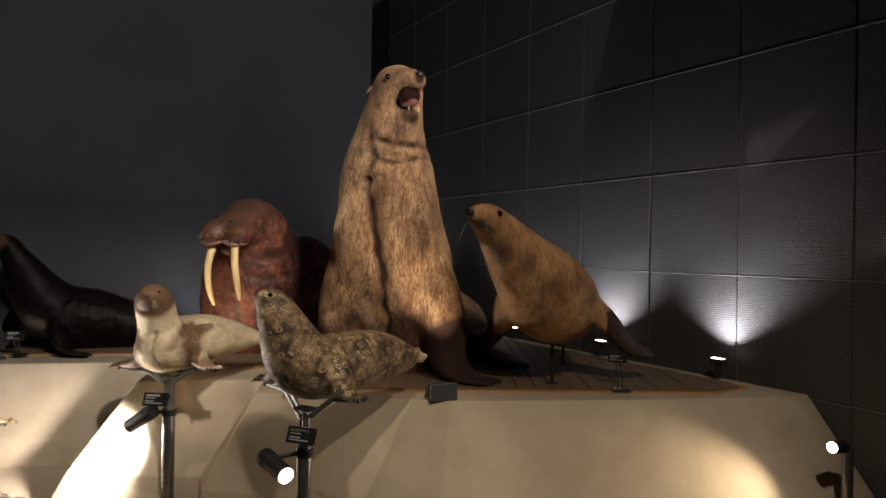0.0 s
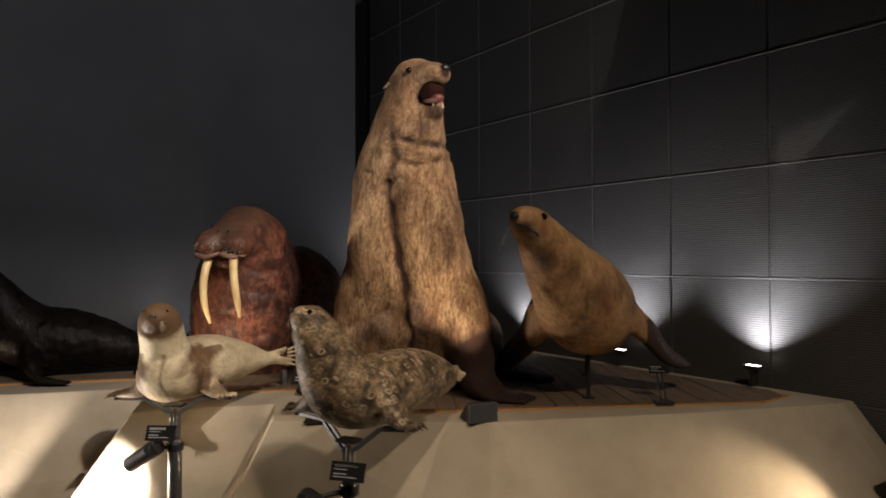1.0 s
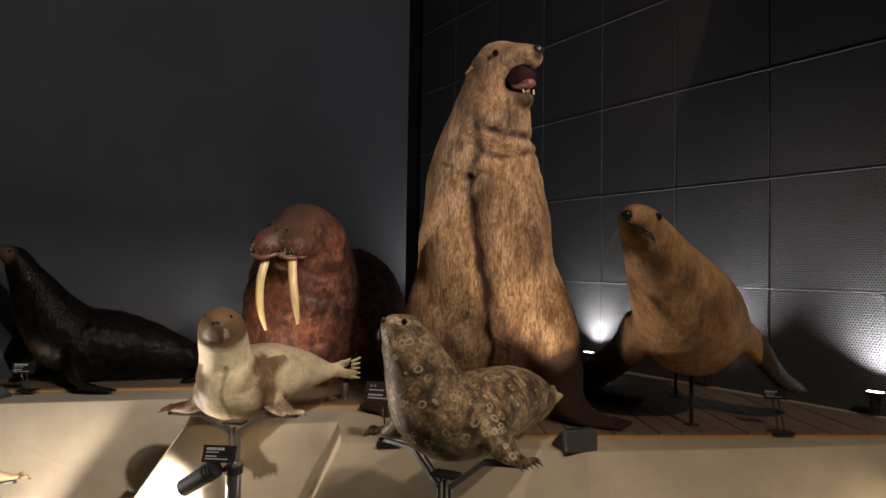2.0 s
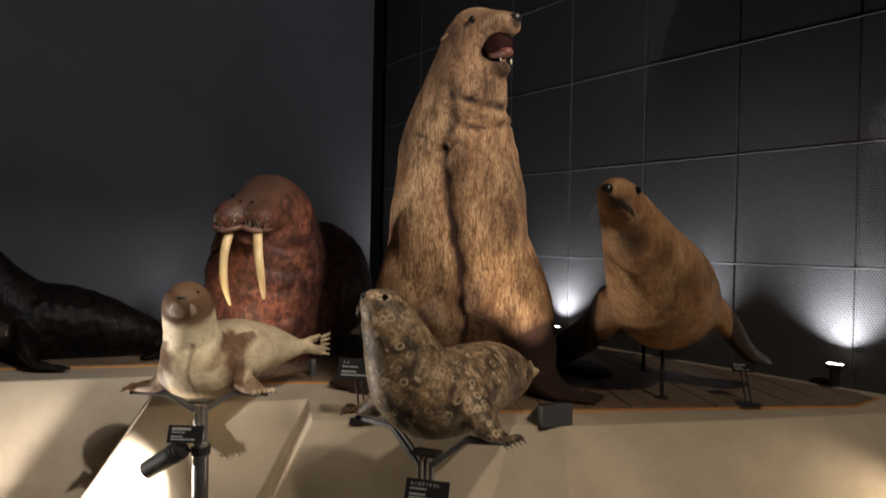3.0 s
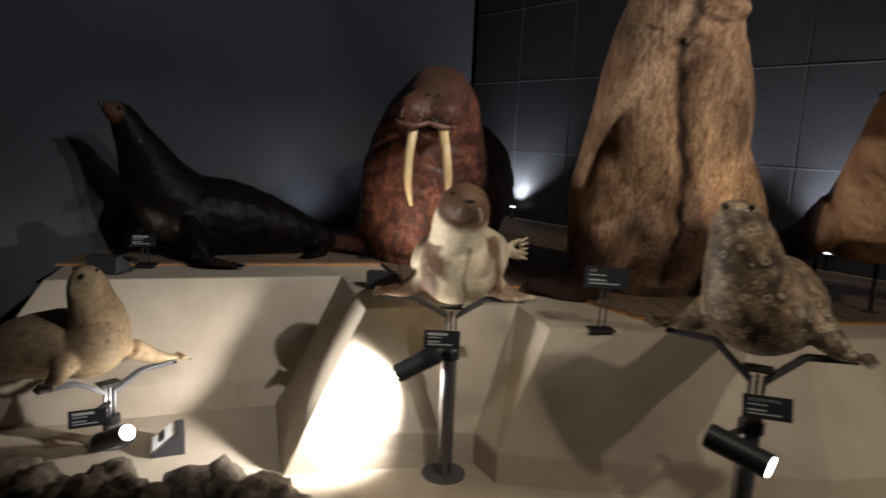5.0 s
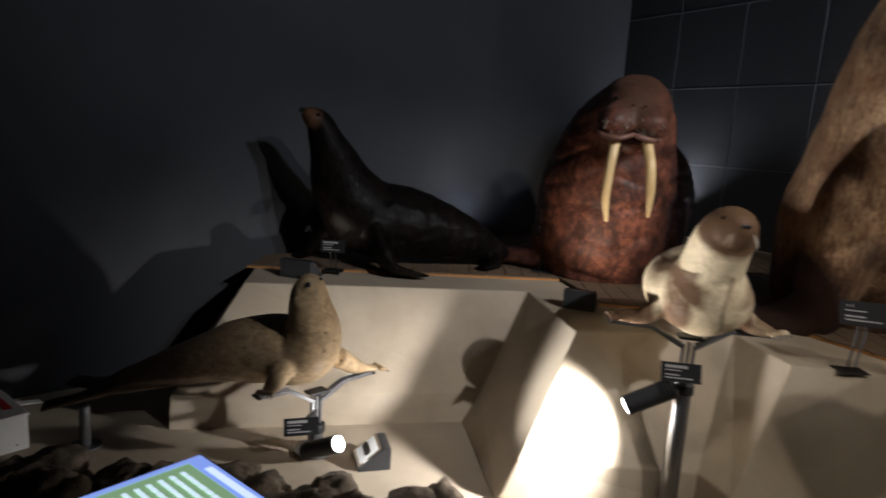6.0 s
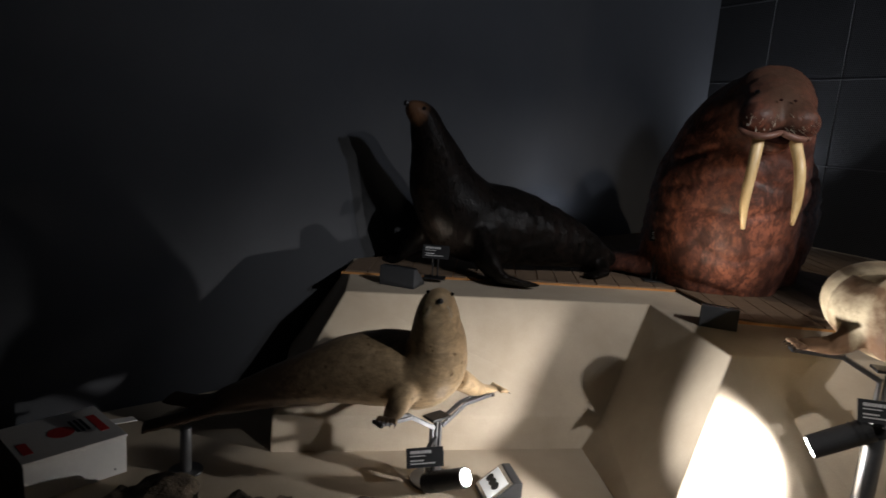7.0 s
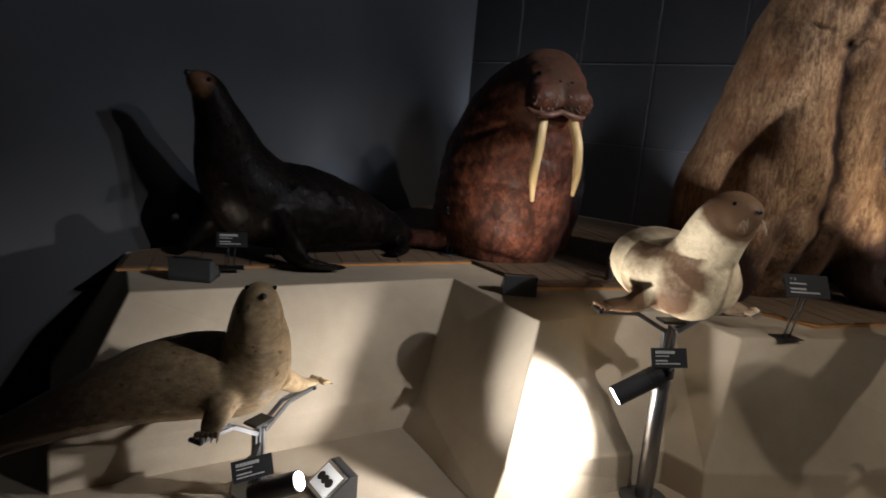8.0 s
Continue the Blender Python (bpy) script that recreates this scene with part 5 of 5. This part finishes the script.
mount("pale_seal", (-1.6, 3.9, 0.82), "cream mounted seal with brown face resting on a cradle", "seal", pale_body, [M_PALE, M_EYE, M_NOSE, M_WHISKER, M_CLAW], 0.010, pale_tone, pale_lumps, pale_extras)
mount("ringed_seal", (-0.6, 3.2, 0.82), "dark mounted seal with pale ring marks on a cradle", "seal", ringed_body, [M_RINGED, M_EYE, M_NOSE, M_WHISKER, M_CLAW], 0.010, ringed_tone, ringed_lumps, ringed_extras)
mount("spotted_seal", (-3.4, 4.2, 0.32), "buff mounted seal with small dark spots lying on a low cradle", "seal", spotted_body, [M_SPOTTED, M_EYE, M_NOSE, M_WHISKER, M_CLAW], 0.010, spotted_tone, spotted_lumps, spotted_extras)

stand((-1.630, 3.880, -0.02), (-1.946, 3.93, 0.807), (-1.326, 3.834, 0.820), (-1.63, 3.88, 0.745), (-1.675, 3.800, 0.648), (-0.10, -1), (-1.775, 3.835, 0.525), (-2.35, 4.00, 0.14), "tall grey steel specimen stand with lamp under the cream seal")
stand((-0.655, 3.130, -0.02), (-0.896, 3.334, 0.850), (-0.370, 3.046, 0.835), (-0.655, 3.13, 0.745), (-0.655, 3.055, 0.665), (-0.35, -0.94), (-0.765, 3.01, 0.535), (-0.05, 2.25, 0.33), "tall grey steel specimen stand with lamp under the ringed seal", text="ゼニガタアザラシ")
stand((-3.215, 4.200, -0.02), (-3.437, 3.987, 0.320), (-2.992, 4.442, 0.308), (-3.215, 4.20, 0.250), (-3.24, 4.02, 0.183), (0.35, -0.94), (-3.15, 4.06, 0.07), (-2.3, 3.62, 0.55), "short grey steel specimen stand with lamp under the spotted seal")
small_post((-4.255, 4.06, -0.02), 0.20, 0.024, "short grey post under the spotted seal's tail")
small_post((-1.247, 4.95, 0.672), 0.10, 0.022, "short grey post on the deck below the cream seal's tail", 0.03)
small_post((0.745, 4.34, 0.672), 0.36, 0.011, "thin dark rod carrying the sea lion cow", 0.04, M_BLACK)
small_post((0.965, 5.13, 0.672), 0.27, 0.011, "thin dark rod behind the sea lion cow", 0.04, M_BLACK)

flood((0.0, 3.935, TOP), (-0.28, 0.96), 0, True, "anthracite wedge floodlight in front of the sea lion bull")
flood((-1.915, 4.74, TOP), (0.30, 0.95), 0, True, "anthracite wedge floodlight in front of the walrus")
flood((-3.50, 4.985, TOP), (0.28, 0.96), 0, True, "anthracite wedge floodlight in front of the dark sea lion", 0.20)
flood((-2.93, 4.13, -0.02), (-0.95, -0.30), 0, True, "anthracite wedge floodlight on the sandy display floor")
for up in UPLIGHTS:
    uplight(up)
label_stand((-3.334, 5.10, 0.674), (-3.334, 5.05, 0.83), (0.05, -1), 0.145, 0.075, 20, "black specimen label in front of the dark sea lion")
label_stand((-2.034, 5.55, 0.674), (-2.034, 5.52, 0.953), (-0.2, -1), 0.12, 0.065, 20, "black specimen label beside the walrus")
label_stand((-0.905, 3.985, 0.65), (-0.925, 3.91, 0.915), (-0.25, -1), 0.20, 0.105, 30, "black specimen label in front of the sea lion bull", "トド")
label_stand((1.165, 4.185, 0.672), (1.156, 4.235, 0.862), (-0.25, -1), 0.12, 0.06, 50, "black specimen label in front of the sea lion cow")
post_lamp()
carton()
screen_stand()
rock_border()
for row in CEILING_SPOTS:
    ceiling_spot(row[0], row[1])
perforated_panels()
deck()
